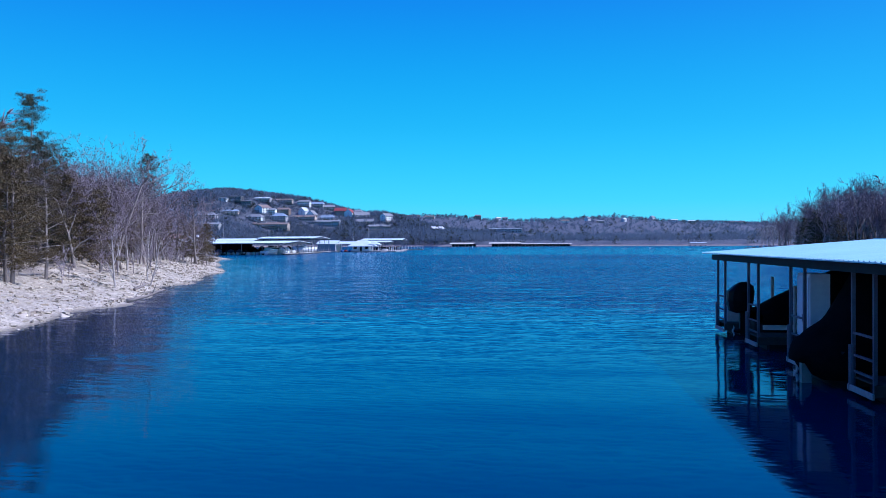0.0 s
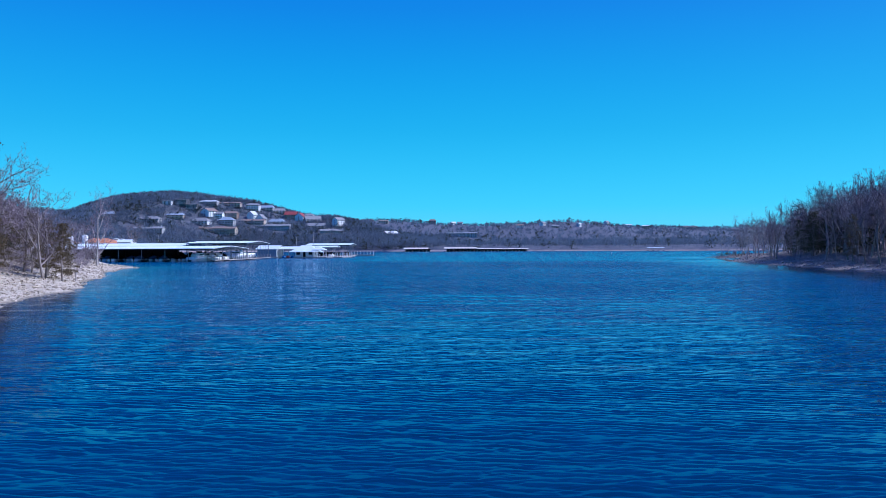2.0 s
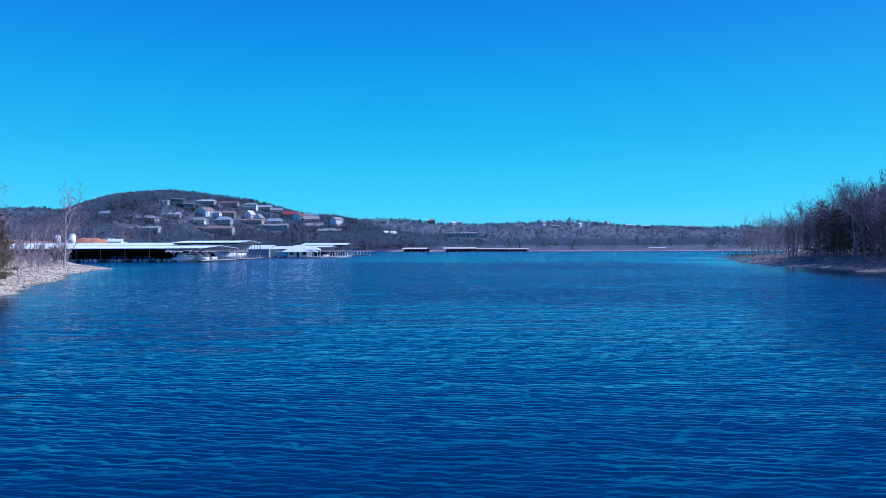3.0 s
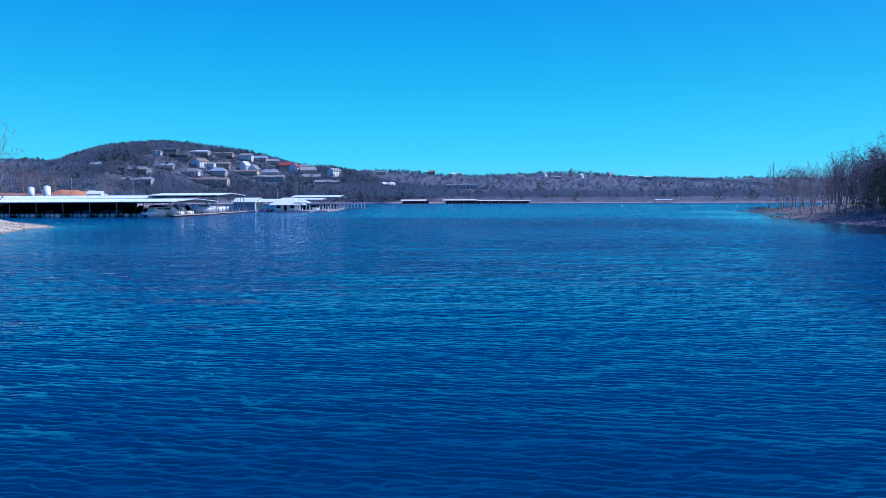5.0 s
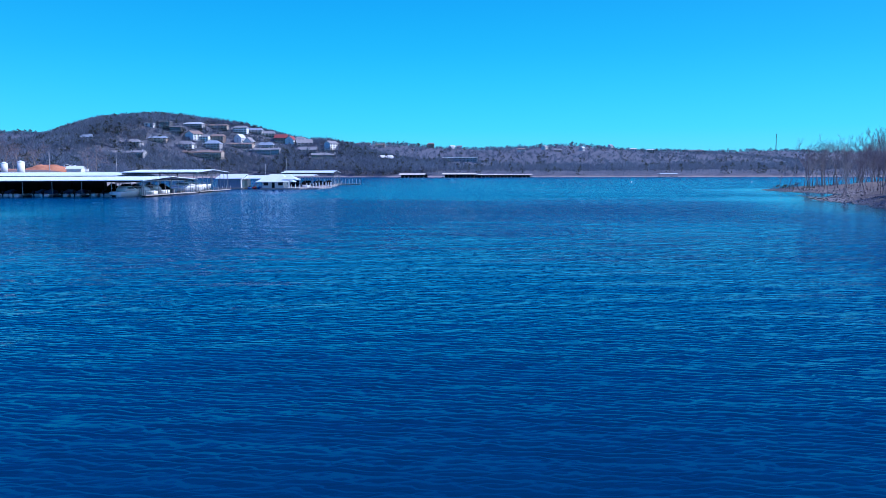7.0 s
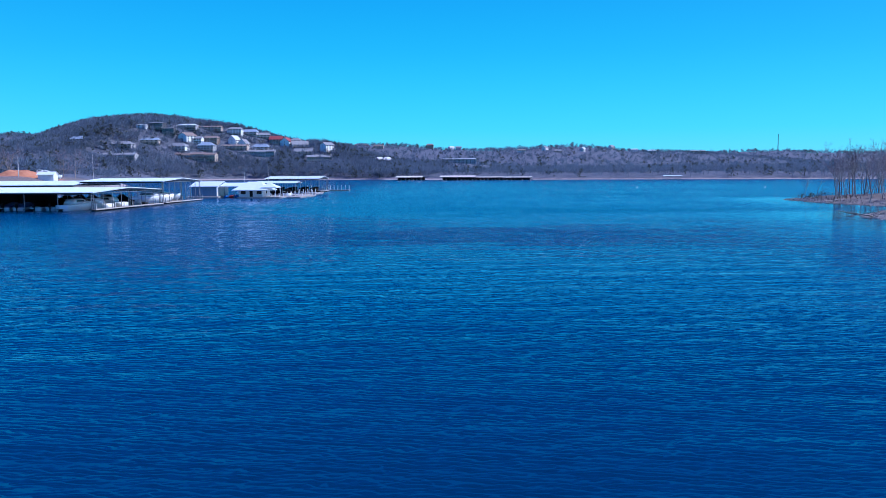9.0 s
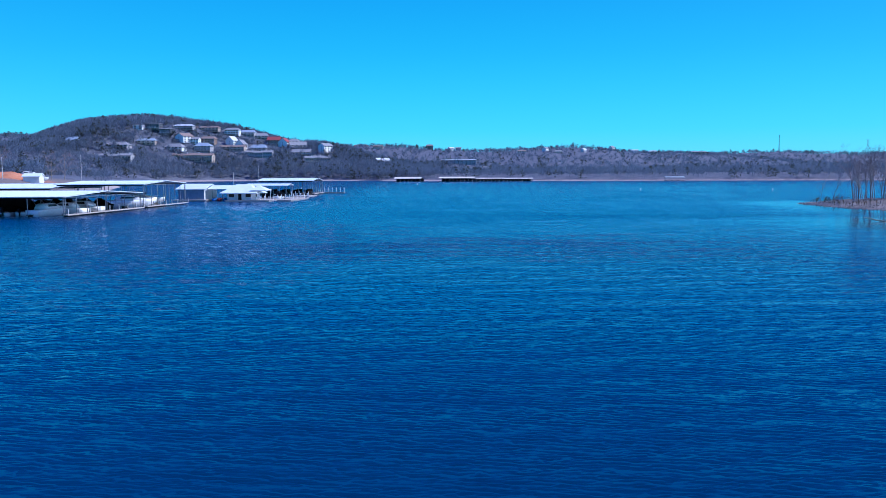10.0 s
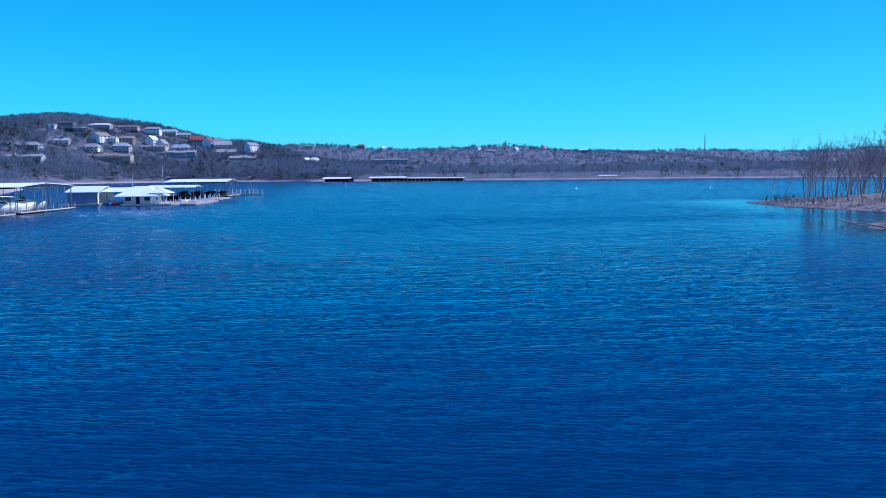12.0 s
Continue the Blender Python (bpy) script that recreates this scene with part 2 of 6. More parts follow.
def part(name, data, material, parent=None, label="", smooth=False):
    """Links a bmesh or a mesh as one object, under a thing or a part if given."""
    if isinstance(data, bmesh.types.BMesh):
        me = bpy.data.meshes.new(name)
        data.to_mesh(me)
        data.free()
    else:
        me = data
    if material and not me.materials:
        me.materials.append(material)
    if smooth:
        me.polygons.foreach_set("use_smooth", [True] * len(me.polygons))
    ob = new(name, me)
    if parent:
        ob.parent = parent
    if label:
        ob["label"] = label
    return ob


def thing(name, m, label, category, group="", kind=""):
    ob = new(name)
    ob.matrix_world = m
    ob.empty_display_size = 0.2
    return tagged(ob, label, category, group, kind)


# ---- the land ----
LEFT_BANK = [(-15, -90), (-19.5, 0), (-21.3, 31), (-22.2, 36.3), (-24.3, 45.4), (-28.4, 61.8), (-35.2, 86), (-39.4, 100), (-45, 115), (-60.4, 151), (-67.3, 170), (-72.4, 189.5)]
MARINA_BAY = [(-81, 188), (-100, 183), (-138, 192), (-172, 232), (-192, 298), (-192, 356), (-170, 384), (-162, 420), (-183, 495), (-245, 650), (-318, 800), (-372, 930)]
FAR_SHORE = [(-358, 1040), (-298, 1090), (-206, 1066), (-142, 1040), (-92, 970), (-26, 945), (85, 925), (188, 898), (285, 868), (390, 825), (520, 760), (660, 650), (860, 550), (1250, 470)]
RIGHT_BANK = [(1000, 412), (420, 392), (200, 376), (106, 346), (78.5, 327), (76.3, 318), (77, 301), (80, 284), (84, 274), (81, 258), (70, 250.5), (62.5, 246), (60, 236), (58.8, 223), (55.2, 203), (55.3, 189), (55.2, 176), (54.2, 162), (55.4, 152), (58, 122), (63, 90), (61, 40), (60, -90)]
LAKE = np.array(LEFT_BANK + MARINA_BAY + FAR_SHORE + RIGHT_BANK, float)


def shore_distance(x, y):
    """Metres to the waterline: above zero on land, below zero in the lake."""
    p = np.stack([x, y], -1)
    near = np.full(x.shape, 1e9)
    inside = np.zeros(x.shape, bool)
    for a, b in zip(LAKE, np.roll(LAKE, -1, 0)):
        ab = b - a
        s = np.clip(((p - a) @ ab) / (ab @ ab), 0, 1)
        near = np.minimum(near, np.hypot(*np.moveaxis(p - a - s[..., None] * ab, -1, 0)))
        cross = (a[1] > y) != (b[1] > y)
        inside ^= cross & (x < (b[0] - a[0]) * (y - a[1]) / (b[1] - a[1] if b[1] != a[1] else 1e-9) + a[0])
    return np.where(inside, -near, near)


def wavy(x, y, scale, seed=0.0):
    """A smooth sum of waves between about -1 and 1."""
    k, out = 2 * math.pi / scale, 0
    for n, (a, w) in enumerate([(0.4, 1.0), (1.9, 1.3), (2.9, 0.8), (4.4, 1.7), (5.6, 2.3)]):
        out = out + np.sin(k * w * (x * math.cos(a + seed) + y * math.sin(a + seed)) + 2.1 * n + 3 * seed) / (1 + 0.35 * n)
    return out / 2.6


def bump_hill(x, y, cx, cy, rx, ry, top, turn=0.0):
    c, s = math.cos(radians(turn)), math.sin(radians(turn))
    u, v = ((x - cx) * c + (y - cy) * s) / rx, (-(x - cx) * s + (y - cy) * c) / ry
    return top * np.exp(-(u * u + v * v))


# centre, radii and height of each hill
NEAR_HILLS = [(-40, 1345, 75, 65, 15), (-442, 1240, 169, 240, 66), (-571, 1320, 104, 240, 28), (-334, 1200, 60, 190, 12), (-208, 1210, 86, 180, 26), (-991, 1770, 399, 390, 73)]
FAR_HILLS = [(-315, 2230, 288, 370, 63), (59, 2230, 280, 370, 19), (219, 2190, 226, 310, 36), (552, 2510, 329, 370, 45), (962, 3250, 536, 465, 61), (2064, 3070, 604, 560, 79), (-1752, 2600, 663, 745, 90)]


def land_height(x, y):
    x, y = np.asarray(x, float), np.asarray(y, float)
    d = shore_distance(x, y) + 0.9 * wavy(x, y, 11, 0.3) * np.clip(900 / (300 + np.abs(y)), 0.5, 1.5) * (np.abs(x) < 250) * (y < 420)
    wet = np.maximum(d * 0.25, -4.0)
    left = (x < 0) & (y < 215)
    right = (x > 0) & (y < 420)
    steep = np.where(left, 0.24, np.where(right, 0.17, np.where(y > 640, 0.24, 0.10)))
    bank = np.minimum(d, 10) * steep + np.clip(d - 10, 0, 60) * np.where(left, 0.10, np.where(right, 0.13, 0.05)) + np.clip(d - 70, 0, 4000) * np.where(right, 0.03, 0.004)
    spit = right & (y > 268) & (x < 140)
    bank = np.where(spit, np.clip(d, 0, 30) * 0.085, bank)
    tip = left & (y > 150)
    bank = np.where(tip, np.clip(d, 0, 12) * 0.22 + np.clip(d - 12, 0, 30) * 0.05, bank)
    yard = (x < -140) & (y > 330) & (y < 800)
    bank = np.where(yard, np.clip(d, 0, 28) * 0.25 + np.clip(d - 28, 0, 400) * 0.03, bank)
    inland = np.clip(d / 140.0, 0, 1)
    hills = sum(bump_hill(x, y, *p) for p in NEAR_HILLS + FAR_HILLS)
    rough = 0.16 * wavy(x, y, 5.3, 1.1) + 0.25 * wavy(x, y, 17, 2.2)
    dry = bank + inland * hills + rough * np.clip(d / 6, 0, 1) + 2.5 * wavy(x, y, 160, 0.7) * np.clip((d - 60) / 200, 0, 1)
    return np.where(d > 0, np.maximum(dry, 0.02 * np.minimum(d, 2)), wet)


def spaced(stops):
    """Coordinates along one axis: rows of (end, step)."""
    out, at = [stops[0][0]], stops[0][0]
    for end, step in stops[1:]:
        n = max(1, round((end - at) / step))
        out += [at + (end - at) * (i + 1) / n for i in range(n)]
        at = end
    return np.array(out)


gx = spaced([(-4200, 0), (-1600, 260), (-700, 45), (-240, 12), (-90, 3.2), (-15, 0.9), (52, 8), (100, 1.3), (160, 4), (400, 14), (1400, 50), (4200, 280)])
gy = spaced([(-420, 0), (-60, 60), (10, 6), (200, 1.1), (345, 1.8), (520, 8), (840, 22), (1700, 24), (2900, 60), (4700, 150)])
MX, MY = np.meshgrid(gx, gy)
MZ = land_height(MX, MY)
verts = np.stack([MX, MY, MZ], -1).reshape(-1, 3)
w, h = len(gx), len(gy)
q = (np.arange(h - 1)[:, None] * w + np.arange(w - 1)).ravel()
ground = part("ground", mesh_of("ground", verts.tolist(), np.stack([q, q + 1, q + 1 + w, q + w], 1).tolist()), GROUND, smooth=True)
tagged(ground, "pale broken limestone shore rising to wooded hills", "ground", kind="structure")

# ---- the lake: a flat sheet with modelled wind waves in its nearer part ----
def wind_waves(x, y, shortest, longest, steep, seed, count=44):
    """Short-crested waves that run along y: offsets along x, y and z, with crests drawn sharp."""
    r = np.random.default_rng(seed)
    out = np.zeros((3,) + x.shape)
    slope = steep / math.sqrt(count / 2)
    for i in range(count):
        k = 2 * math.pi / (shortest * (longest / shortest) ** r.random())
        a, ph = r.normal(0, 0.5), r.uniform(0, 2 * math.pi)
        dx, dy = math.sin(a), math.cos(a)
        arg = k * (dx * x + dy * y) + ph
        amp = slope / k
        out[2] += amp * np.cos(arg)
        s = 1.15 * amp * np.sin(arg)
        out[0] -= dx * s
        out[1] -= dy * s
    return out


def lake_mesh():
    """The lake's vertices and faces, and how strongly the wind works at each vertex."""
    ease = lambda t: np.clip(t, 0, 1) ** 2 * (3 - 2 * np.clip(t, 0, 1))
    verts, faces, winds, count = [], [], [], 0
    # x from and to, y from and to, spacing along x and y
    for x0, x1, y0, y1, sx, sy in ((-140, 86, -20, 190, 1.3, 0.6), (-140, 86, 190, 430, 2.0, 1.0)):
        nx, ny = round((x1 - x0) / sx), round((y1 - y0) / sy)
        x, y = np.meshgrid(np.linspace(x0, x1, nx + 1), np.linspace(y0, y1, ny + 1))
        lee = np.where(x > 0, 0.22 + 0.78 * ease((-shore_distance(x, y) - 3) / 26), 0.36 + 0.64 * ease((-shore_distance(x, y) - 1) / 15))
        open_water = 0.07 + 0.93 * ease((y + 4 * wavy(x, y, 40, 0.5) - 15) / 35)
        wind = lee * open_water * (1 + 0.10 * ease((y - 165) / 130))
        size = np.minimum(wind, 1) * ease((y + 20) / 10) * ease((430 - y) / 40) * ease((x + 140) / 8) * ease((86 - x) / 8)
        off = wind_waves(x, y, 2.6, 7.0, 0.009, 13) * size * ease((200 - y) / 40) if sy < 0.7 else np.zeros((3,) + x.shape)
        verts.append(np.stack([x + off[0], y + off[1], off[2]], -1).reshape(-1, 3))
        winds.append(wind.ravel())
        w = nx + 1
        q = (np.arange(ny)[:, None] * w + np.arange(nx)).ravel() + count
        faces.append(np.stack([q, q + 1, q + 1 + w, q + w], 1))
        count += len(verts[-1])
    for x0, x1, y0, y1 in ((-4200, 4200, -420, -20), (-4200, -140, -20, 430), (86, 4200, -20, 430), (-4200, 4200, 430, 4700)):
        verts.append(np.array([(x0, y0, 0.0), (x1, y0, 0.0), (x1, y1, 0.0), (x0, y1, 0.0)]))
        winds.append(np.full(4, 1.1 if y0 > -30 else 0.3))
        faces.append(np.array([(0, 1, 2, 3)]) + count)
        count += 4
    return np.concatenate(verts), np.concatenate(faces), np.concatenate(winds)


lake_verts, lake_faces, lake_wind = lake_mesh()
water_mesh = bpy.data.meshes.new("water")
water_mesh.from_pydata(lake_verts.tolist(), [], lake_faces.tolist())
water_mesh.attributes.new("wind", "FLOAT", "POINT").data.foreach_set("value", lake_wind.astype(np.float32))
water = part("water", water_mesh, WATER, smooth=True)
tagged(water, "deep blue lake water with small wind ripples", "water", kind="structure")


# ---- trees ----
def grow(rng, height, spread, levels, splits, trunk_r, lean=0.0, first=0.25, twig_r=0.006, wander=0.18):
    """Limbs of a bare tree as rows of start, end, start radius, end radius, level."""
    rows = []

    def limb(at, way, length, r, level):
        steps = 4 if level == 0 else 3 if level == 1 else 2
        for s in range(steps):
            way = (way + Vector(rng.normal(0, wander * (0.3, 0.8, 1.1)[min(level, 2)], 3)) + Vector((0, 0, 0.10 if level else 0.04))).normalized()
            end = at + way * (length / steps)
            r2 = max(r * (1 - 0.62 / steps), twig_r)
            rows.append((*at, *end, r, r2, level))
            at, r = end, r2
            if level < levels and (level or (s + 1) / steps > first):
                n = splits[level]
                n = int(n) + (rng.random() < n - int(n))
                for i in range(n):
                    side = Vector(rng.normal(0, 1, 3))
                    side = (side - way * side.dot(way)).normalized()
                    out = (way * (1 - spread) + side * spread * rng.uniform(0.8, 1.3) + Vector((0, 0, 0.12))).normalized()
                    limb(at, out, length * rng.uniform(0.36, 0.60), max(r * rng.uniform(0.45, 0.7), twig_r), level + 1)

    limb(Vector((0, 0, -0.25)), Vector((lean, rng.normal(0, 0.05), 1)).normalized(), height * 0.72, trunk_r, 0)
    rows = np.array(rows)
    top = rows[:, 5].max()
    rows[:, :6] *= height / top
    return rows


def tubes(rows, sides):
    """Tapered tubes along rows of limbs: vertices and faces as arrays."""
    a, b, ra, rb = rows[:, :3], rows[:, 3:6], rows[:, 6], rows[:, 7]
    way = b - a
    way /= np.linalg.norm(way, axis=1, keepdims=True) + 1e-9
    ref = np.where(np.abs(way[:, 2:]) > 0.9, [[1.0, 0, 0]], [[0, 0, 1.0]])
    u = np.cross(way, ref)
    u /= np.linalg.norm(u, axis=1, keepdims=True)
    v = np.cross(way, u)
    ang = np.arange(sides) * 2 * math.pi / sides
    ring = u[:, None] * np.cos(ang)[None, :, None] + v[:, None] * np.sin(ang)[None, :, None]
    va, vb = a[:, None] + ring * ra[:, None, None], b[:, None] + ring * rb[:, None, None]
    verts = np.concatenate([va, vb], 1).reshape(-1, 3)
    base = (np.arange(len(rows)) * 2 * sides)[:, None, None]
    i = np.arange(sides)
    j = (i + 1) % sides
    quad = np.stack([i, j, j + sides, i + sides], 1)[None]
    return verts, (base + quad).reshape(-1, 4)


def fast_mesh(name, verts, faces, material, smooth=True):
    """A mesh from arrays whose faces all have the same number of corners."""
    me = bpy.data.meshes.new(name)
    n, k = faces.shape
    me.vertices.add(len(verts))
    me.vertices.foreach_set("co", np.asarray(verts, np.float32).ravel())
    me.loops.add(n * k)
    me.loops.foreach_set("vertex_index", faces.astype(np.int32).ravel())
    me.polygons.add(n)
    me.polygons.foreach_set("loop_start", (np.arange(n) * k).astype(np.int32))
    me.polygons.foreach_set("use_smooth", np.full(n, smooth))
    me.update(calc_edges=True)
    me.materials.append(material)
    return me


def bare_tree(rng, label, height, spread, levels, splits, trunk_r, bark, twig, lean=0.0, first=0.25, twig_r=0.006, wander=0.18):
    rows = grow(rng, height, spread, levels, splits, trunk_r, lean, first, twig_r, wander)
    tree = thing("tree", Matrix(), label, "tree")
    low = rows[rows[:, 8] < 2]
    part("trunk", fast_mesh("trunk", *tubes(low, 7), bark), None, tree)
    limbs, twigs = rows[rows[:, 8] == 2], rows[rows[:, 8] > 2]
    v, f = tubes(limbs, 3)
    f = np.concatenate([f[:, [0, 1, 2]], f[:, [0, 2, 3]]])
    a, b = twigs[:, :3], twigs[:, 3:6]
    side = np.cross(b - a, rng.normal(0, 1, a.shape))
    side *= (twigs[:, 6:7] * 1.15) / (np.linalg.norm(side, axis=1, keepdims=True) + 1e-9)
    t = np.stack([a - side, a + side, b + (b - a) * 0.4], 1).reshape(-1, 3)
    f = np.concatenate([f, len(v) + np.arange(len(t)).reshape(-1, 3)])
    part("crown", fast_mesh("crown", np.concatenate([v, t]), f, twig, False), None, tree)
    return tree


def sprays(rng, n, top, base, width, size, lobes=46):
    """Needle sprays of an evergreen, massed on ragged limbs with gaps between them."""
    lift = np.sort(rng.random(lobes)) ** 0.85
    ang = np.arange(lobes) * 2.4 + rng.normal(0, 0.5, lobes)
    reach = width * (0.18 + 0.95 * np.sin(np.clip(1 - lift, 0, 1) * 1.9) ** 0.8) * rng.uniform(0.55, 1.15, lobes)
    k = rng.integers(0, lobes, n)
    t = np.sqrt(rng.uniform(0.03, 1, n))
    h = top - base
    z = base + h * lift[k] * 0.96 + reach[k] * t * rng.uniform(-0.05, 0.35) * 0.8
    spread = 0.05 * width + 0.17 * reach[k] * t
    c = np.stack([np.cos(ang[k]) * reach[k] * t, np.sin(ang[k]) * reach[k] * t, z], 1) + rng.normal(0, 1, (n, 3)) * spread[:, None] * [0.8, 0.8, 0.55]
    c[:, 2] = np.where(c[:, 2] > top * 0.97, top * (0.97 - 0.3 * rng.random(n)), np.maximum(c[:, 2], base * 0.5))
    out = np.stack([np.cos(ang[k]), np.sin(ang[k]), rng.uniform(-0.3, 1.0, n)], 1) + rng.normal(0, 0.6, (n, 3))
    out /= np.linalg.norm(out, axis=1, keepdims=True)
    side = np.cross(out, rng.normal(0, 1, (n, 3)))
    side /= np.linalg.norm(side, axis=1, keepdims=True)
    s = size * rng.uniform(0.5, 1.3, n)[:, None]
    tri = np.stack([c - side * s * 0.3, c + side * s * 0.3, c + out * s], 1)
    return tri.reshape(-1, 3), np.arange(3 * n).reshape(-1, 3)


def twig_mass(rng, n, fat=0.0055, limbs=7):
    """A far bare tree of height 1: trunk, forked limbs and a haze of slender twigs, all as triangles."""
    rows = [(0, 0, -0.05, rng.normal(0, 0.02), rng.normal(0, 0.02), 0.45, 0.016, 0.011)]
    tips = []
    for i in range(limbs):
        a, z = rng.uniform(0, 2 * math.pi), rng.uniform(0.25, 0.5)
        r, rise = rng.uniform(0.12, 0.3), rng.uniform(0.2, 0.48)
        end = (math.cos(a) * r, math.sin(a) * r, min(z + rise, 0.97))
        rows.append((0, 0, z, *end, 0.009, 0.004))
        tips += [np.array([0, 0, z]) + (np.array(end) - (0, 0, z)) * q for q in (0.35, 0.6, 0.8, 1.0)]
    v, f = tubes(np.array(rows), 3)
    tri = np.concatenate([f[:, [0, 1, 2]], f[:, [0, 2, 3]]])
    at = np.array(tips)[rng.integers(0, len(tips), n)]
    way = at * [1, 1, 0] * 1.5 + rng.normal(0, 0.5, (n, 3)) + (0, 0, 0.45)
    way /= np.linalg.norm(way, axis=1, keepdims=True)
    side = np.cross(way, rng.normal(0, 1, (n, 3)))
    side /= np.linalg.norm(side, axis=1, keepdims=True)
    length = rng.uniform(0.07, 0.2, n)[:, None]
    t = np.stack([at - side * fat, at + side * fat, at + way * length], 1).reshape(-1, 3)
    t[:, 2] = np.minimum(t[:, 2], 1.0)
    return np.concatenate([v, t]), np.concatenate([tri, len(v) + np.arange(3 * n).reshape(-1, 3)])


def far_wood(name, label, rows, material, templates, rng, sink=0.0):
    """One object that holds many far trees: rows of x, y, height."""
    vs, fs, count = [], [], 0
    zs = land_height(rows[:, 0], rows[:, 1])
    pick = rng.integers(0, len(templates), len(rows))
    ang = rng.uniform(0, 2 * math.pi, len(rows))
    for (x, y, size), z, k, a in zip(rows, zs, pick, ang):
        v, f = templates[k]
        c, s = math.cos(a) * size, math.sin(a) * size
        m = np.array([[c, -s, 0], [s, c, 0], [0, 0, size]])
        vs.append(v @ m.T + (x, y, z - sink * size))
        fs.append(f + count)
        count += len(v)
    ob = part(name, fast_mesh(name, np.concatenate(vs), np.concatenate(fs), material, False), None)
    return tagged(ob, label, "woods", kind="stuff")


def scatter(rng, n, x0, x1, y0, y1, keep):
    x, y = rng.uniform(x0, x1, n), rng.uniform(y0, y1, n)
    d = shore_distance(x, y)
    ok = keep(x, y, d)
    return x[ok], y[ok], d[ok]


rng = np.random.default_rng(7)


def broom(rng, n=36, fat=0.0165):
    """A far bare tree of height 1: a thin trunk and a rounded crown of slender twigs, a triangle each."""
    ang, up = rng.uniform(0, 2 * math.pi, n), rng.uniform(-0.75, 1.0, n)
    ring = np.sqrt(1 - up * up)
    way = np.stack([ring * np.cos(ang), ring * np.sin(ang), up], 1)
    centre, size = np.array((0, 0, 0.60)), np.array((0.36, 0.36, 0.40))
    at = centre + way * size * rng.uniform(0.0, 0.55, (n, 1)) - (0, 0, 0.12)
    tip = centre + way * size * rng.uniform(0.6, 1.0, (n, 1))
    at[0], tip[0] = (0, 0, -0.1), (0, 0, 0.9)
    side = np.cross(tip - at, rng.normal(0, 1, (n, 3)))
    side *= fat / np.linalg.norm(side, axis=1, keepdims=True)
    return np.stack([at - side, at + side, tip], 1).reshape(-1, 3), np.arange(3 * n).reshape(-1, 3)


bare_far = [broom(np.random.default_rng(40 + i)) for i in range(12)]
bare_ridge = [broom(np.random.default_rng(50 + i), 24, 0.022) for i in range(8)]
cedar_far = [sprays(np.random.default_rng(60 + i), 40, 1.0, 0.05, 0.26, 0.22, 12) for i in range(5)]


def woods(n, box, sizes, keep, cedar_share, name_a, label_a, name_b, label_b, bare=None, sites=()):
    x, y, d = scatter(rng, n, *box, keep)
    size = rng.uniform(*sizes, len(x)) * (1 + 0.12 * wavy(x, y, 90, 1.0))
    for hx, hy, half in sites:
        before = (np.abs(x - hx) < half + 2) & (y < hy - 5) & (y > hy - 26)
        size = np.where(before, size * 0.55, size)
        x = np.where((np.abs(x - hx) < half + 2) & (np.abs(y - hy) < 9), 1e6, x)
    good = x < 1e5
    x, y, size = x[good], y[good], size[good]
    green = rng.random(len(x)) < cedar_share * (1 + 1.2 * wavy(x, y, 130, 2.0))
    rows = np.stack([x, y, size], 1)
    far_wood(name_a, label_a, rows[~green], HAZE_FOREST, bare or bare_far, rng, 0.36 if bare else 0.1)
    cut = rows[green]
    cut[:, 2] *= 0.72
    far_wood(name_b, label_b, cut, HAZE_CEDAR, cedar_far, rng, 0.3 if bare else 0.08)


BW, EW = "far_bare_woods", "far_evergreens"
woods(14000, (-800, 900, 560, 1200), (9, 15), lambda x, y, d: (d > 8) & (d < 230) & (np.abs(x) < 0.66 * y) & ((y > 780) | (x > 200)), 0.09, BW, "leafless woods along the far shore, tinted blue for haze", EW, "dark cedars among the far shore woods")
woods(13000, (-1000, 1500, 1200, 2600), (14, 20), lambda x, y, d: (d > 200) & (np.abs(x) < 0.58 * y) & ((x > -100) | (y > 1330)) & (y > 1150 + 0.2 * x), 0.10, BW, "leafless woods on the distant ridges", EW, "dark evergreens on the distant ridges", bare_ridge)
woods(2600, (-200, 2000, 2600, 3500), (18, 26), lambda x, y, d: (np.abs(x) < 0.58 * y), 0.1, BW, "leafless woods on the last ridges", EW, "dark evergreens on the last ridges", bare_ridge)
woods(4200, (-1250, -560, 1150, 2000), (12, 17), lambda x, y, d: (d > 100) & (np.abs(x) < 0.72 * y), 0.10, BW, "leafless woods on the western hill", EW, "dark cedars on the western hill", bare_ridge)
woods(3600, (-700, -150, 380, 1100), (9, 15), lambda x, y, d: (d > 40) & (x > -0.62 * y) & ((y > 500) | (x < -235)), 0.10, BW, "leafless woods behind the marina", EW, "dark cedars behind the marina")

# near and middle trees, copied from a few grown ones
oaks = [bare_tree(np.random.default_rng(100 + i), "leafless oak with grey bark and a crooked twiggy crown", 14.0, 0.60, 5, (1.9, 1.8, 1.8, 1.7, 1.2), 0.20, BARK, TWIG, lean=0.06 * (i - 2.5), first=0.2, twig_r=0.019, wander=0.28) for i in range(6)]
slim = [bare_tree(np.random.default_rng(130 + i), "slender leafless tree with pale bark", 7.0, 0.50, 5, (1.8, 1.9, 1.9, 1.6, 1.1), 0.085, PALE_BARK, TWIG, lean=0.12 * (i - 1), first=0.2, twig_r=0.008, wander=0.26) for i in range(4)]


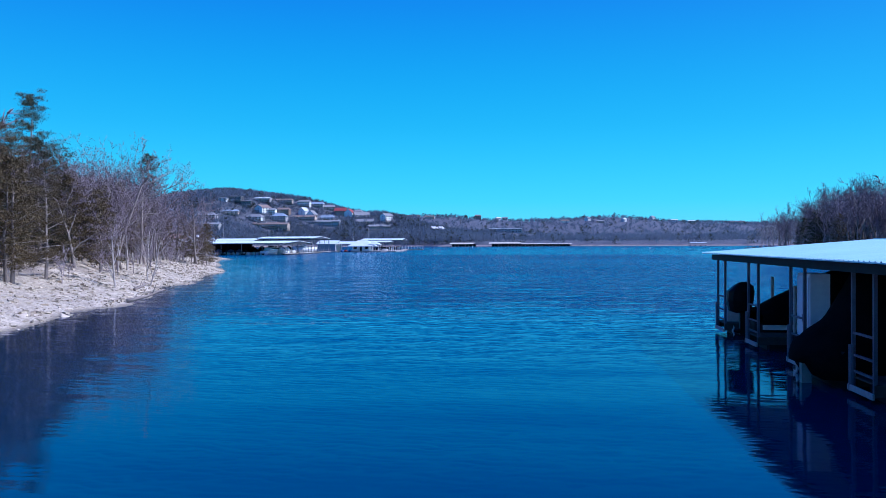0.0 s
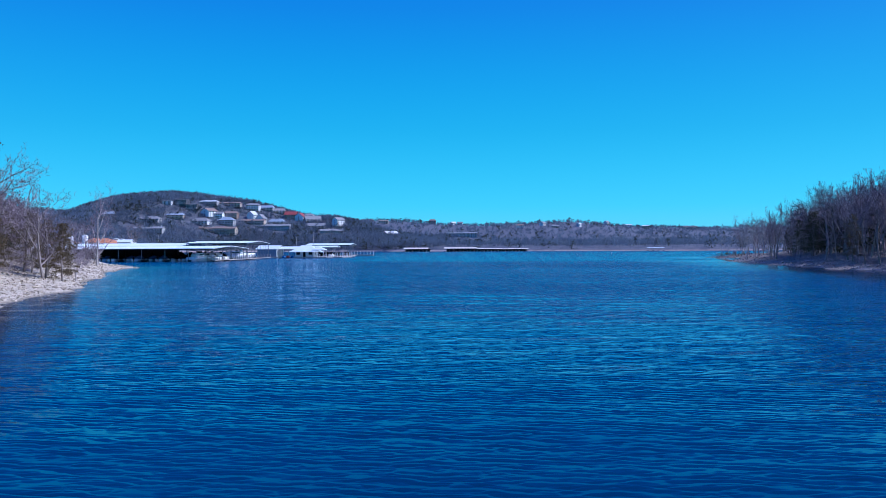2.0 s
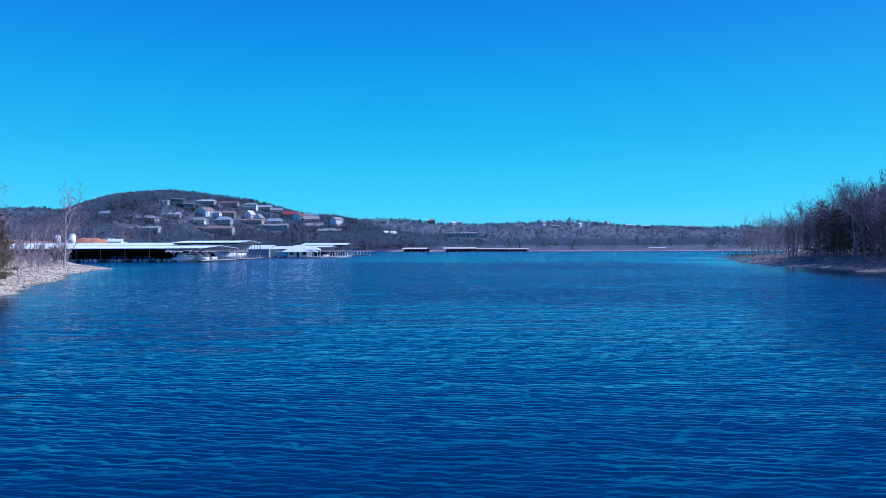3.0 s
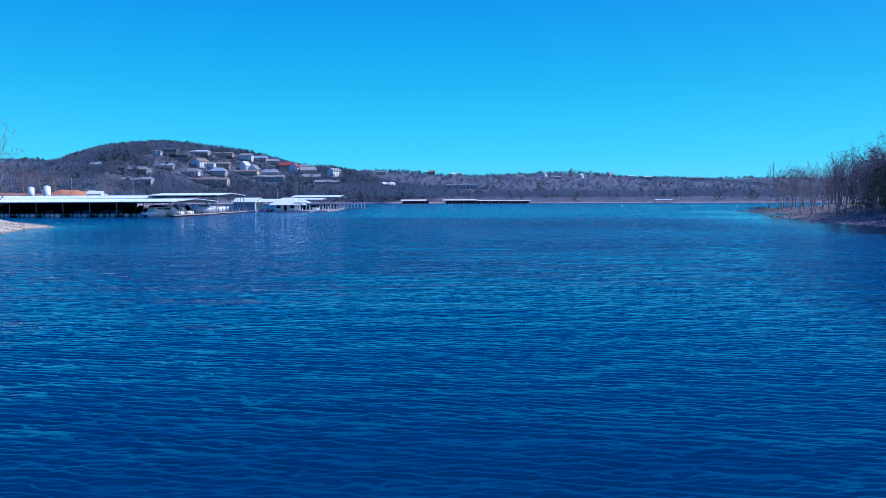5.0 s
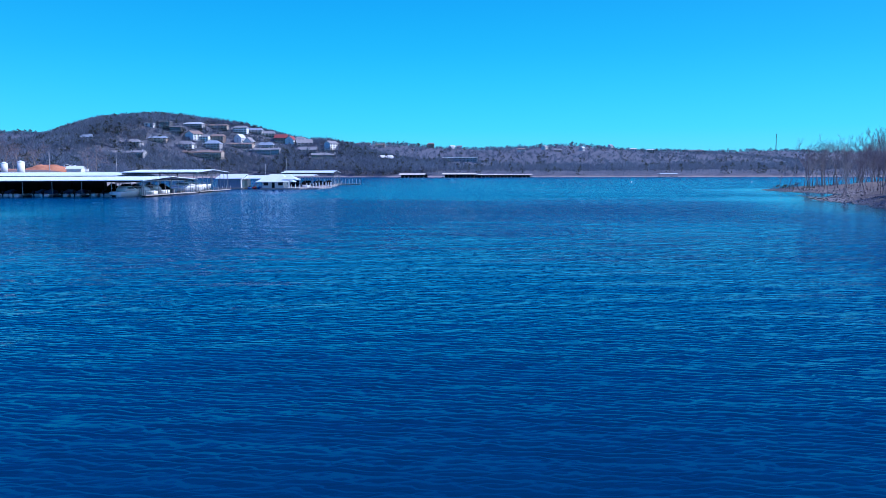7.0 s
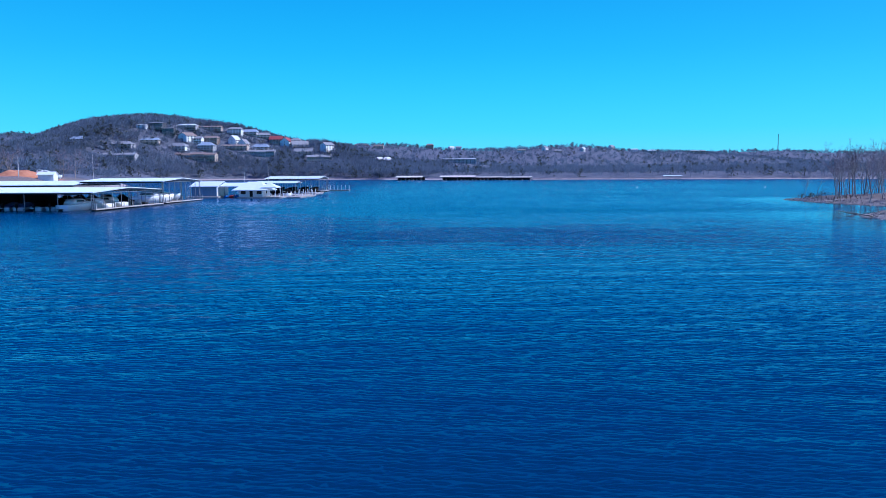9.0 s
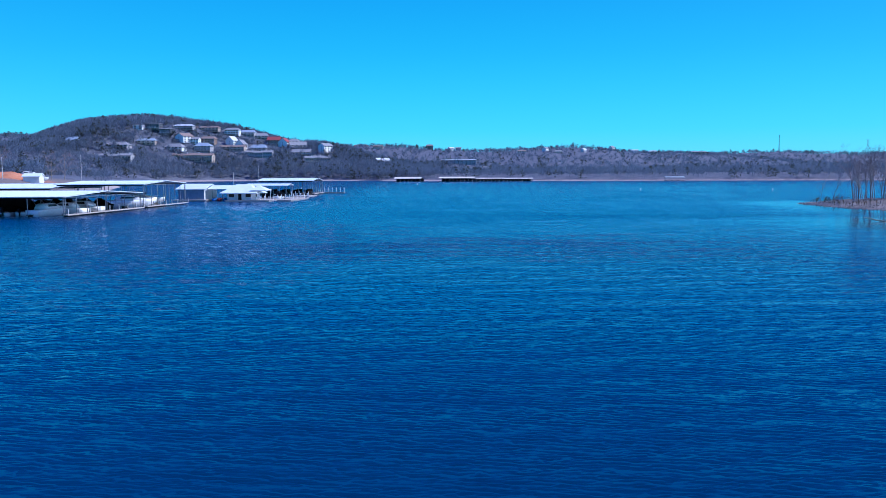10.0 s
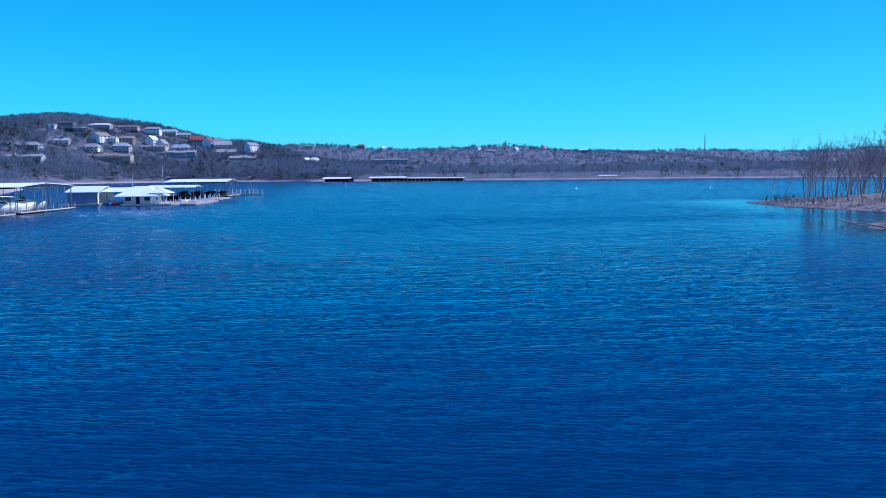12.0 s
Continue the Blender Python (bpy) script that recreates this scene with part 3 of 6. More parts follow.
def ragged_cedar(rng, label, height, width, needles, limbs=52, dense=70, coarse=1.0):
    """An old open-grown cedar: bare limbs that end in separate pads of foliage, with sky between them."""
    tree = thing("cedar_tree", Matrix(), label, "tree")
    rows, at = [], Vector((0, 0, -0.3))
    for k in range(8):
        end = Vector((rng.normal(0, 0.10), rng.normal(0, 0.10), height * 0.96 * (k + 1) / 8))
        rows.append((*at, *end, 0.017 * height * (1 - k / 8.4), 0.017 * height * (1 - (k + 1) / 8.4), 0))
        at = end
    pads = []
    for i in range(limbs):
        t = 0.12 + 0.86 * (i + rng.random()) / limbs
        ang = i * 2.4 + rng.normal(0, 0.4)
        reach = width * (0.10 + 0.95 * (1 - t) ** 0.62) * rng.uniform(0.5, 1.15)
        z, lift = height * t, rng.uniform(0.10, 0.55) if t > 0.3 else rng.uniform(-0.2, 0.15)
        start = np.array((0, 0, z))
        tip = start + np.array((math.cos(ang) * reach, math.sin(ang) * reach, lift * reach))
        tip[2] = min(tip[2], height)
        rows.append((*start, *tip, 0.045 * (1.1 - t), 0.008, 1))
        count = 3 + int(reach * 2.2)
        for q in np.linspace(0.38, 1.02, count):
            pads.append((*(start + (tip - start) * q + rng.normal(0, 0.13, 3)), 0.13 + 0.20 * rng.random() + 0.05 * reach))
    pads = np.array(pads + [(0, 0, height * u, 0.16) for u in (0.93, 0.96, 0.985)])
    n = dense * len(pads)
    k = rng.integers(0, len(pads), n)
    c = pads[k, :3] + rng.normal(0, 1, (n, 3)) * pads[k, 3:] * (0.62, 0.62, 0.30)
    out = rng.normal(0, 0.7, (n, 3)) + c * (0.25, 0.25, 0) + (0, 0, 0.35)
    out /= np.linalg.norm(out, axis=1, keepdims=True)
    side = np.cross(out, rng.normal(0, 1, (n, 3)))
    side /= np.linalg.norm(side, axis=1, keepdims=True)
    size = coarse * rng.uniform(0.05, 0.105, n)[:, None]
    tri = np.stack([c - side * size * 0.3, c + side * size * 0.3, c + out * size], 1).reshape(-1, 3)
    part("trunk", fast_mesh("trunk", *tubes(np.array(rows), 6), BARK), None, tree)
    part("crown", fast_mesh("crown", tri, np.arange(3 * n).reshape(-1, 3), needles, False), None, tree)
    return tree


cedars = [ragged_cedar(np.random.default_rng(160 + i), "dark green cedar with open ragged branches", 9.0, 1.9, CEDAR, 48, 22, 1.9) for i in range(3)]
rusty = [ragged_cedar(np.random.default_rng(170 + i), "rusty brown-green cedar with dense low branches", 8.0, 2.5, CEDAR_BROWN, 48, 22, 2.0) for i in range(2)]
near_cedars = [ragged_cedar(np.random.default_rng(180 + i), ("tall dark olive cedar with open ragged limbs", "rusty olive cedar, broad near the ground")[i % 2], 9.5, (2.7, 3.1)[i % 2], (CEDAR, CEDAR_BROWN)[i % 2]) for i in range(4)]
used = set()


def plant(kind, x, y, scale, turn=None, group=""):
    z = float(land_height(np.array([x]), np.array([y]))[0])
    m = pose(x, y, z, 0, 0, rng.uniform(0, 360) if turn is None else turn) @ Matrix.Scale(scale, 4)
    if kind.name not in used:
        used.add(kind.name)
        kind.matrix_world = m
        ob = kind
    else:
        keep = kind.scale.copy()
        kind.scale = (1, 1, 1)
        ob = copy_thing(kind, m)
        kind.scale = keep
    if group:
        ob["group"] = group
    return ob


# the left bank: cedars and oaks along the top of the stones
LB = "trees on the stony bank"


def stand(n, box, keep, gap, kinds, group):
    """Plants up to n trees that keep a gap; kinds: rows of share, templates, least and most scale."""
    x, y, d = scatter(rng, 60 * n, *box, keep)
    done = np.zeros((0, 2))
    for px, py in zip(x, y):
        if len(done) >= n:
            break
        if len(done) and np.hypot(*(done - (px, py)).T).min() < gap:
            continue
        done = np.vstack([done, (px, py)])
        r = rng.random()
        for share, templates, s0, s1 in kinds:
            if r < share:
                break
            r -= share
        plant(templates[rng.integers(len(templates))], px, py, rng.uniform(s0, s1), group=group)


MIXED = [(0.42, oaks, 0.60, 0.88), (0.26, slim, 0.8, 1.25), (0.21, rusty, 0.6, 1.05), (0.11, cedars, 0.65, 1.0)]
stand(28, (-60, -22, 38, 100), lambda x, y, d: (d > 5.2) & (d < 8.5) & (x > -0.60 * y), 1.3, MIXED, LB)
stand(74, (-75, -22, 38, 105), lambda x, y, d: (d > 7.5) & (d < 20) & (x > -0.60 * y), 1.7, MIXED, LB)
stand(14, (-75, -22, 10, 45), lambda x, y, d: (d > 6) & (d < 15), 2.6, MIXED, LB)
stand(30, (-110, -40, 104, 162), lambda x, y, d: (d > 8) & (d < 22), 2.6, [(0.4, oaks, 0.42, 0.62), (0.36, slim, 0.7, 1.0), (0.24, rusty, 0.5, 0.8)], LB)
stand(9, (-90, -58, 158, 182), lambda x, y, d: (d > 4.5) & (d < 15), 2.4, [(0.75, slim, 0.8, 1.3), (0.25, oaks, 0.4, 0.55)], LB)
plant(near_cedars[0], -39.7, 61.5, 1.38, group=LB)
plant(near_cedars[2], -34.5, 47.0, 0.85, group=LB)
plant(near_cedars[1], -30.6, 45.5, 0.92, group=LB)
plant(near_cedars[3], -33.0, 47.5, 1.0, group=LB)
plant(near_cedars[2], -37.2, 58.5, 1.0, group=LB)
plant(near_cedars[1], -31.6, 50.5, 0.8, group=LB)
plant(cedars[1], -52.9, 108.7, 1.55, group=LB)
plant(oaks[1], -48.5, 86.0, 0.88, group=LB)
plant(oaks[3], -49.0, 97.0, 0.80, group=LB)
plant(oaks[5], -45.0, 92.0, 0.76, group=LB)
plant(slim[1], -28.7, 54.0, 0.95, group=LB)
plant(slim[2], -32.2, 66.0, 0.9, group=LB)
plant(slim[3], -30.6, 63.0, 0.8, group=LB)
plant(slim[0], -70.8, 170.0, 2.25, group=LB)
plant(near_cedars[1], -48.6, 110.0, 0.66, group=LB)
plant(near_cedars[3], -46.2, 111.5, 0.56, group=LB)
plant(oaks[3], -50.0, 111.0, 0.85, group=LB)
plant(oaks[2], -43.5, 103.0, 0.66, group=LB)
plant(oaks[4], -46.0, 108.0, 0.68, group=LB)
plant(rusty[0], -44.0, 107.5, 0.75, group=LB)
plant(rusty[1], -48.5, 113.0, 0.72, group=LB)
plant(slim[1], -47.0, 116.0, 0.85, group=LB)

stand(16, (-330, -165, 400, 560), lambda x, y, d: (d > 14) & (d < 120), 9, [(1.0, oaks, 0.85, 1.25)], "bare trees behind the marina")

# the right bank and its gravel spit
RB = "trees on the wooded point"
tall = [bare_tree(np.random.default_rng(300 + i), "tall leafless oak with crooked ascending limbs", 15.0, 0.34, 5, (1.9, 1.8, 1.7, 1.6, 1.2), 0.15, BARK, TWIG, lean=0.05 * (i - 2), first=0.3, twig_r=0.024, wander=0.24) for i in range(5)]
snags = [bare_tree(np.random.default_rng(320 + i), "slim pale-barked leafless tree at the water", 12.0, 0.40, 4, (1.5, 1.7, 1.7, 1.4), 0.10, PALE_BARK, PALE_BARK, lean=0.14 * (i - 1), first=0.3, twig_r=0.014, wander=0.3) for i in range(3)]
OAKS = [(0.60, tall, 0.78, 1.02), (0.2, oaks, 0.8, 1.05), (0.14, snags, 0.8, 1.1), (0.06, near_cedars, 0.7, 0.95)]
for k, (x, y, size) in enumerate(((66.0, 200.0, 1.1), (68.5, 204.0, 1.15), (64.5, 203.0, 0.95), (65.2, 197.0, 1.1), (67.5, 194.0, 1.2), (69.5, 199.0, 1.2))):
    plant(near_cedars[2 * (k % 2)], x, y, 0.85 * size, group=RB)
stand(62, (55, 130, 140, 204), lambda x, y, d: (d > 5) & (d < 24) & ((x > 71) | (y < 188)), 2.1, OAKS, RB)
stand(24, (55, 130, 204, 226), lambda x, y, d: (d > 5) & (d < 24), 2.1, [(0.64, tall, 0.64, 0.84), (0.22, oaks, 0.64, 0.8), (0.10, snags, 0.7, 0.9), (0.04, near_cedars, 0.6, 0.8)], RB)
stand(34, (55, 130, 226, 252), lambda x, y, d: (d > 3.5) & (d < 24), 1.9, [(0.55, tall, 0.42, 0.6), (0.38, snags, 0.45, 0.66), (0.07, near_cedars, 0.4, 0.55)], RB)
stand(22, (70, 130, 186, 224), lambda x, y, d: (d > 9) & (d < 22), 2.0, [(0.8, tall, 0.85, 1.08), (0.2, oaks, 0.85, 1.05)], RB)
stand(36, (76, 125, 285, 340), lambda x, y, d: (d > 3) & (d < 40) & (x > 0.6 + 0.472 * (y - 133)) & (x < 4 + 0.56 * (y - 133)), 1.7, [(0.5, tall, 0.74, 1.0), (0.5, snags, 0.75, 1.1)], RB)
stand(40, (85, 140, 275, 345), lambda x, y, d: (d > 6) & (x > 0.6 + 0.53 * (y - 133)) & (x < 8 + 0.64 * (y - 133)), 1.9, [(0.8, tall, 0.8, 1.05), (0.2, oaks, 0.75, 1.0)], RB)
plant(snags[0], 81.6, 313.0, 0.78, group=RB)
plant(snags[2], 80.5, 318.0, 0.62, group=RB)

# the deeper woods behind both banks
thick = [twig_mass(np.random.default_rng(80 + i), 250, 0.0065) for i in range(6)]
for n, box, keep, sizes, share, la, lb in (
    (1500, (-120, -25, 20, 170), lambda x, y, d: (d > 12) & (d < 48), (8, 11.5), 0.22, "leafless woods deep behind the stony bank", "dark cedars deep behind the stony bank"),
    (1500, (62, 190, 120, 300), lambda x, y, d: (d > 13) & (d < 80) & (y < 252), (10, 14.5), 0.16, "leafless woods deep on the wooded point", "dark cedars deep on the wooded point"),
):
    x, y, d = scatter(rng, n, *box, keep)
    size = rng.uniform(*sizes, len(x)) * (1 - 0.4 * np.clip((y - 195) / 60, 0, 1))
    green = rng.random(len(x)) < share
    rows = np.stack([x, y, size], 1)
    far_wood("background_woods", la, rows[~green], TWIG, thick, rng)
    cut = rows[green] * (1, 1, 0.75)
    far_wood("background_evergreens", lb, cut, CEDAR, [sprays(np.random.default_rng(90 + i), 560, 1.0, 0.05, 0.27, 0.06, 24) for i in range(3)], rng)

# low brush along the foot of the trees
brush = [twig_mass(np.random.default_rng(95 + i), 160) for i in range(4)]
bx, by, bd = scatter(rng, 2600, -90, -22, 20, 180, lambda x, y, d: (d > 4.5) & (d < 13))
keep = wavy(bx, by, 14, 0.9) > -0.15
BRUSH = surface("dry_brush_twigs", (0.20, 0.165, 0.175), (0.40, 0.345, 0.355), 0.8, 0.9, bump=0.0, fine=4)
far_wood("dry_brush", "pale grey leafless brush along the top of the stones", np.stack([bx, by, rng.uniform(0.9, 2.6, len(bx))], 1)[keep][:1000], BRUSH, brush, rng)
tr = np.random.default_rng(57)
tx, ty = scatter(tr, 420, -80, -56, 138, 178, lambda x, y, d: (d > 3.0) & (d < 9))[:2]
keep = wavy(tx, ty, 9, 0.4) > -0.1
far_wood("dry_brush", "tall pale leafless brush on the stony tip", np.stack([tx, ty, tr.uniform(1.2, 4.2, len(tx))], 1)[keep][:150], BRUSH, brush, tr)
bx, by, bd = scatter(rng, 3000, 54, 120, 140, 330, lambda x, y, d: (d > 4) & (d < 16))
keep = wavy(bx, by, 14, 0.4) > 0.1
far_wood("dry_brush", "brown leafless brush under the trees of the point", np.stack([bx, by, rng.uniform(0.7, 1.9, len(bx))], 1)[keep][:300], TWIG, brush, rng)

bx, by, bd = scatter(rng, 4000, 76, 100, 296, 328, lambda x, y, d: (d > 1.5) & (d < 7))
far_wood("dry_brush", "reddish leafless brush by the end of the gravel spit", np.stack([bx, by, rng.uniform(0.6, 1.7, len(bx))], 1)[:60], CEDAR_BROWN, brush, rng)

# ---- building blocks ----
class Geo:
    """Collects the vertices and faces of one mesh."""

    def __init__(self):
        self.v, self.f = [], []

    def add(self, verts, faces):
        n = len(self.v)
        self.v += [tuple(p) for p in verts]
        self.f += [tuple(n + i for i in face) for face in faces]
        return self

    def box(self, x0, x1, y0, y1, z0, z1):
        v = [(x, y, z) for z in (z0, z1) for y in (y0, y1) for x in (x0, x1)]
        return self.add(v, [(0, 2, 3, 1), (4, 5, 7, 6), (0, 1, 5, 4), (2, 6, 7, 3), (0, 4, 6, 2), (1, 3, 7, 5)])

    def bevelled(self, x0, x1, y0, y1, z0, z1, b):
        """A box with chamfered upright edges and top edge."""
        rings = []
        for z, i in ((z0, 0), (z1 - b, 0), (z1, b)):
            c = b
            rings.append([(x0 + i + c, y0 + i, z), (x1 - i - c, y0 + i, z), (x1 - i, y0 + i + c, z), (x1 - i, y1 - i - c, z), (x1 - i - c, y1 - i, z), (x0 + i + c, y1 - i, z), (x0 + i, y1 - i - c, z), (x0 + i, y0 + i + c, z)])
        return self.loft(rings)

    def loft(self, rings, closed=True, caps=True):
        n, base = len(rings[0]), len(self.v)
        for ring in rings:
            self.v += [tuple(p) for p in ring]
        for k in range(len(rings) - 1):
            for i in range(n if closed else n - 1):
                j = (i + 1) % n
                a = base + k * n
                self.f.append((a + i, a + j, a + n + j, a + n + i))
        if caps:
            self.f.append(tuple(base + i for i in reversed(range(n))))
            self.f.append(tuple(base + (len(rings) - 1) * n + i for i in range(n)))
        return self

    def rod(self, a, b, r, sides=8, r2=None):
        a, b = Vector(a), Vector(b)
        w = (b - a).normalized()
        u = w.cross(Vector((1, 0, 0)) if abs(w.z) > 0.9 else Vector((0, 0, 1))).normalized()
        v = w.cross(u)
        ring = lambda p, q: [p + (u * math.cos(t) + v * math.sin(t)) * q for t in (2 * math.pi * i / sides for i in range(sides))]
        return self.loft([ring(a, r), ring(b, r if r2 is None else r2)])

    def mesh(self, name):
        me = mesh_of(name, self.v, self.f)
        bm = bmesh.new()
        bm.from_mesh(me)
        bmesh.ops.recalc_face_normals(bm, faces=bm.faces)
        bm.to_mesh(me)
        bm.free()
        return me


def bit(name, geo, material, parent, label="", smooth=False):
    return part(name, geo.mesh(name), material, parent, label, smooth)


METAL_ROOF = surface("white_ribbed_metal", (0.64, 0.70, 0.70), (0.78, 0.84, 0.83), 0.5, 0.38, bump=0.04, fine=5)
AQUA_ROOF = surface("pale_aqua_ribbed_metal", (0.40, 0.66, 0.68), (0.52, 0.78, 0.79), 0.5, 0.4, bump=0.04, fine=5)
STEEL = surface("galvanised_steel", (0.20, 0.21, 0.22), (0.36, 0.37, 0.38), 2.0, 0.5, 0.6, bump=0.08)
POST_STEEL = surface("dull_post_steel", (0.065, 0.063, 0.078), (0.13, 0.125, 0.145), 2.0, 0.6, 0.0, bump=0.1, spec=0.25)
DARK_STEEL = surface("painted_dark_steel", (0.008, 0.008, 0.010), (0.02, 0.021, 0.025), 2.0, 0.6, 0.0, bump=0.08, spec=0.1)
DECK = surface("weathered_deck_boards", (0.26, 0.23, 0.20), (0.46, 0.42, 0.37), 1.0, 0.85, bump=0.25)
FLOAT = surface("pale_dock_float", (0.34, 0.34, 0.33), (0.55, 0.55, 0.53), 1.2, 0.7, bump=0.1)
GELCOAT = surface("white_gelcoat", (0.72, 0.72, 0.70), (0.82, 0.82, 0.80), 0.8, 0.18, bump=0.0)
# floats and boards coloured near-black for the shade under the dock roofs
SHADED_BLACK = surface("black_plastic_float", (0.006, 0.006, 0.007), (0.015, 0.015, 0.016), 1.2, 0.6, bump=0.1, spec=0.12)
SHADED_WOOD = surface("dark_weathered_wood", (0.03, 0.026, 0.022), (0.075, 0.065, 0.055), 1.0, 0.85, bump=0.25, spec=0.2)
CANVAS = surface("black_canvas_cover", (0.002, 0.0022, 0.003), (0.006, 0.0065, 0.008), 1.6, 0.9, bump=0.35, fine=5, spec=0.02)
BLUE_CANVAS = surface("blue_canvas_cover", (0.02, 0.05, 0.12), (0.05, 0.10, 0.22), 1.6, 0.85, bump=0.3, fine=5)
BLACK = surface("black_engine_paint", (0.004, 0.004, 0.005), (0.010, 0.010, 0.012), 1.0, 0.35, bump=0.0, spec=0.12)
TINTED = surface("tinted_glass", (0.012, 0.016, 0.020), (0.03, 0.035, 0.04), 0.6, 0.06, bump=0.0)
WHITE_BOARD = surface("white_painted_siding", (0.62, 0.63, 0.63), (0.80, 0.80, 0.79), 0.7, 0.6, bump=0.12)
# siding colour that holds the blue shade of the shed's walls
SHADE_BOARD = surface("slate_blue_siding", (0.10, 0.16, 0.24), (0.17, 0.25, 0.34), 0.7, 0.6, bump=0.12)
RED_PAINT = surface("red_plastic", (0.42, 0.03, 0.025), (0.6, 0.06, 0.05), 1.0, 0.4, bump=0.0)
BLUE_PAINT = surface("blue_plastic", (0.02, 0.10, 0.35), (0.04, 0.18, 0.5), 1.0, 0.4, bump=0.0)


def ribbed_roof(x0, x1, y0, y1, eave, ridge, along="x", thick=0.05, pitch=0.9, rib=0.03):
    """A low gabled metal roof with standing ribs that run up the slope. along: the axis of the ridge."""
    g = Geo()
    a0, a1, b0, b1 = (x0, x1, y0, y1) if along == "x" else (y0, y1, x0, x1)
    mid = (b0 + b1) / 2
    put = (lambda a, b, z: (a, b, z)) if along == "x" else (lambda a, b, z: (b, a, z))
    n = max(2, round((a1 - a0) / pitch))
    for side in (b0, b1):
        us, prof = [], []
        for i in range(n + 1):
            a = a0 + (a1 - a0) * i / n
            for da, h in ((-0.05, 0), (-0.025, rib), (0.025, rib), (0.05, 0)):
                if a0 <= a + da <= a1:
                    us.append(a + da)
                    prof.append(h)
        low = [put(u, side, eave + h) for u, h in zip(us, prof)]
        top = [put(u, mid, ridge + h) for u, h in zip(us, prof)]
        g.loft([low, top], closed=False, caps=False)
        under = [[put(a0, side, eave - thick), put(a1, side, eave - thick)], [put(a0, mid, ridge - thick), put(a1, mid, ridge - thick)]]
        g.loft(under, closed=False, caps=False)
        g.add([put(a0, side, eave - thick), put(a1, side, eave - thick), put(a1, side, eave), put(a0, side, eave)], [(0, 1, 2, 3)])
        for a in (a0, a1):
            g.add([put(a, side, eave - thick), put(a, mid, ridge - thick), put(a, mid, ridge), put(a, side, eave)], [(0, 1, 2, 3)])
    g.box(*(sorted((put(a0, mid - 0.15, 0)[0], put(a1, mid + 0.15, 0)[0]))), *(sorted((put(a0, mid - 0.15, 0)[1], put(a1, mid + 0.15, 0)[1]))), ridge - 0.01, ridge + 0.045)
    return g


def covered_dock(label, x0, x1, y0, y1, eave, ridge, bay, roof_mat=None, end_fingers=True):
    """A floating covered dock with a gabled roof along x: posts on both eaves, decks, fingers and bracing."""
    dock = thing("covered_dock", pose(0, 0, 0), label, "boat dock", group="marina docks")
    bit("roof", ribbed_roof(x0 - 0.6, x1 + 0.6, y0 - 0.5, y1 + 0.5, eave, ridge, "x", 0.12, 1.2, 0.04), roof_mat or METAL_ROOF, dock, "" if roof_mat else "white ribbed metal roof")
    for y in (y0, y1):
        bit("eave_beam", Geo().box(x0, x1, y - 0.06, y + 0.06, eave - 0.42, eave - 0.125), DARK_STEEL, dock)
    mid = (y0 + y1) / 2
    n = max(1, round((x1 - x0) / bay))
    xs = [x0 + (x1 - x0) * i / n for i in range(n + 1)]
    post = Geo().box(-0.06, 0.06, -0.06, 0.06, 0.45, eave - 0.15).mesh("post")
    tall = Geo().box(-0.06, 0.06, -0.06, 0.06, 0.45, ridge - 0.2).mesh("post")
    truss = Geo()
    slope = (ridge - eave) / (mid - y0)
    truss.box(-0.04, 0.04, y0, y1, eave - 0.3, eave - 0.2)
    for i in range(10):
        ya, yb = y0 + (y1 - y0) * i / 10, y0 + (y1 - y0) * (i + 1) / 10
        za = eave - 0.2 + (min(ya - y0, y1 - ya) * slope if i % 2 else 0)
        zb = eave - 0.2 + (0 if i % 2 else min(yb - y0, y1 - yb) * slope)
        truss.rod((0, ya, za), (0, yb, zb), 0.025, 4)
    truss = truss.mesh("truss")
    finger = Geo().bevelled(-0.6, 0.6, y0 + 0.4, mid - 1.0, 0.28, 0.45, 0.03).mesh("finger_deck")
    finger_b = Geo().bevelled(-0.6, 0.6, mid + 1.0, y1 - 0.4, 0.28, 0.45, 0.03).mesh("finger_deck")
    buoyant = Geo().bevelled(-0.45, 0.45, y0 + 0.7, mid - 1.2, -0.25, 0.28, 0.08).mesh("float")
    for i, x in enumerate(xs):
        for yy, me in ((y0, post), (y1, post), (mid, tall)):
            p = part("post", me, STEEL, dock)
            p.location = (x, yy, 0)
        p = part("truss", truss, STEEL, dock)
        p.location.x = x
        # fingers and floats take the colours darkened for roof shade
        for name, me, mat in (("finger_deck", finger, SHADED_WOOD), ("finger_deck", finger_b, SHADED_WOOD), ("float", buoyant, SHADED_BLACK)):
            p = part(name, me, mat, dock)
            p.location.x = x
    bit("walkway", Geo().bevelled(x0, x1, mid - 1.0, mid + 1.0, 0.28, 0.46, 0.03), DECK, dock)
    if end_fingers:
        g = Geo().bevelled(x1 - 0.2, x1 + 1.0, y0 + 0.2, y1 - 0.2, 0.28, 0.46, 0.04)
        bit("end_walkway", g, DECK, dock, "pale end walkway")
        k = max(2, round((y1 - y0) / 4.2))
        for i in range(k + 1):
            y = y0 + (y1 - y0) * i / k
            p = part("mooring_post", Geo().bevelled(-0.09, 0.09, -0.09, 0.09, 0.3, 1.6, 0.02).mesh("mooring_post"), FLOAT, dock, "short pale mooring post")
            p.location = (x1 + 0.9, y, 0)
            p = part("post", post, STEEL, dock)
            p.location = (x1 + 0.3, y0 + 0.2 + (y1 - y0 - 0.4) * i / k, 0)
    return dock


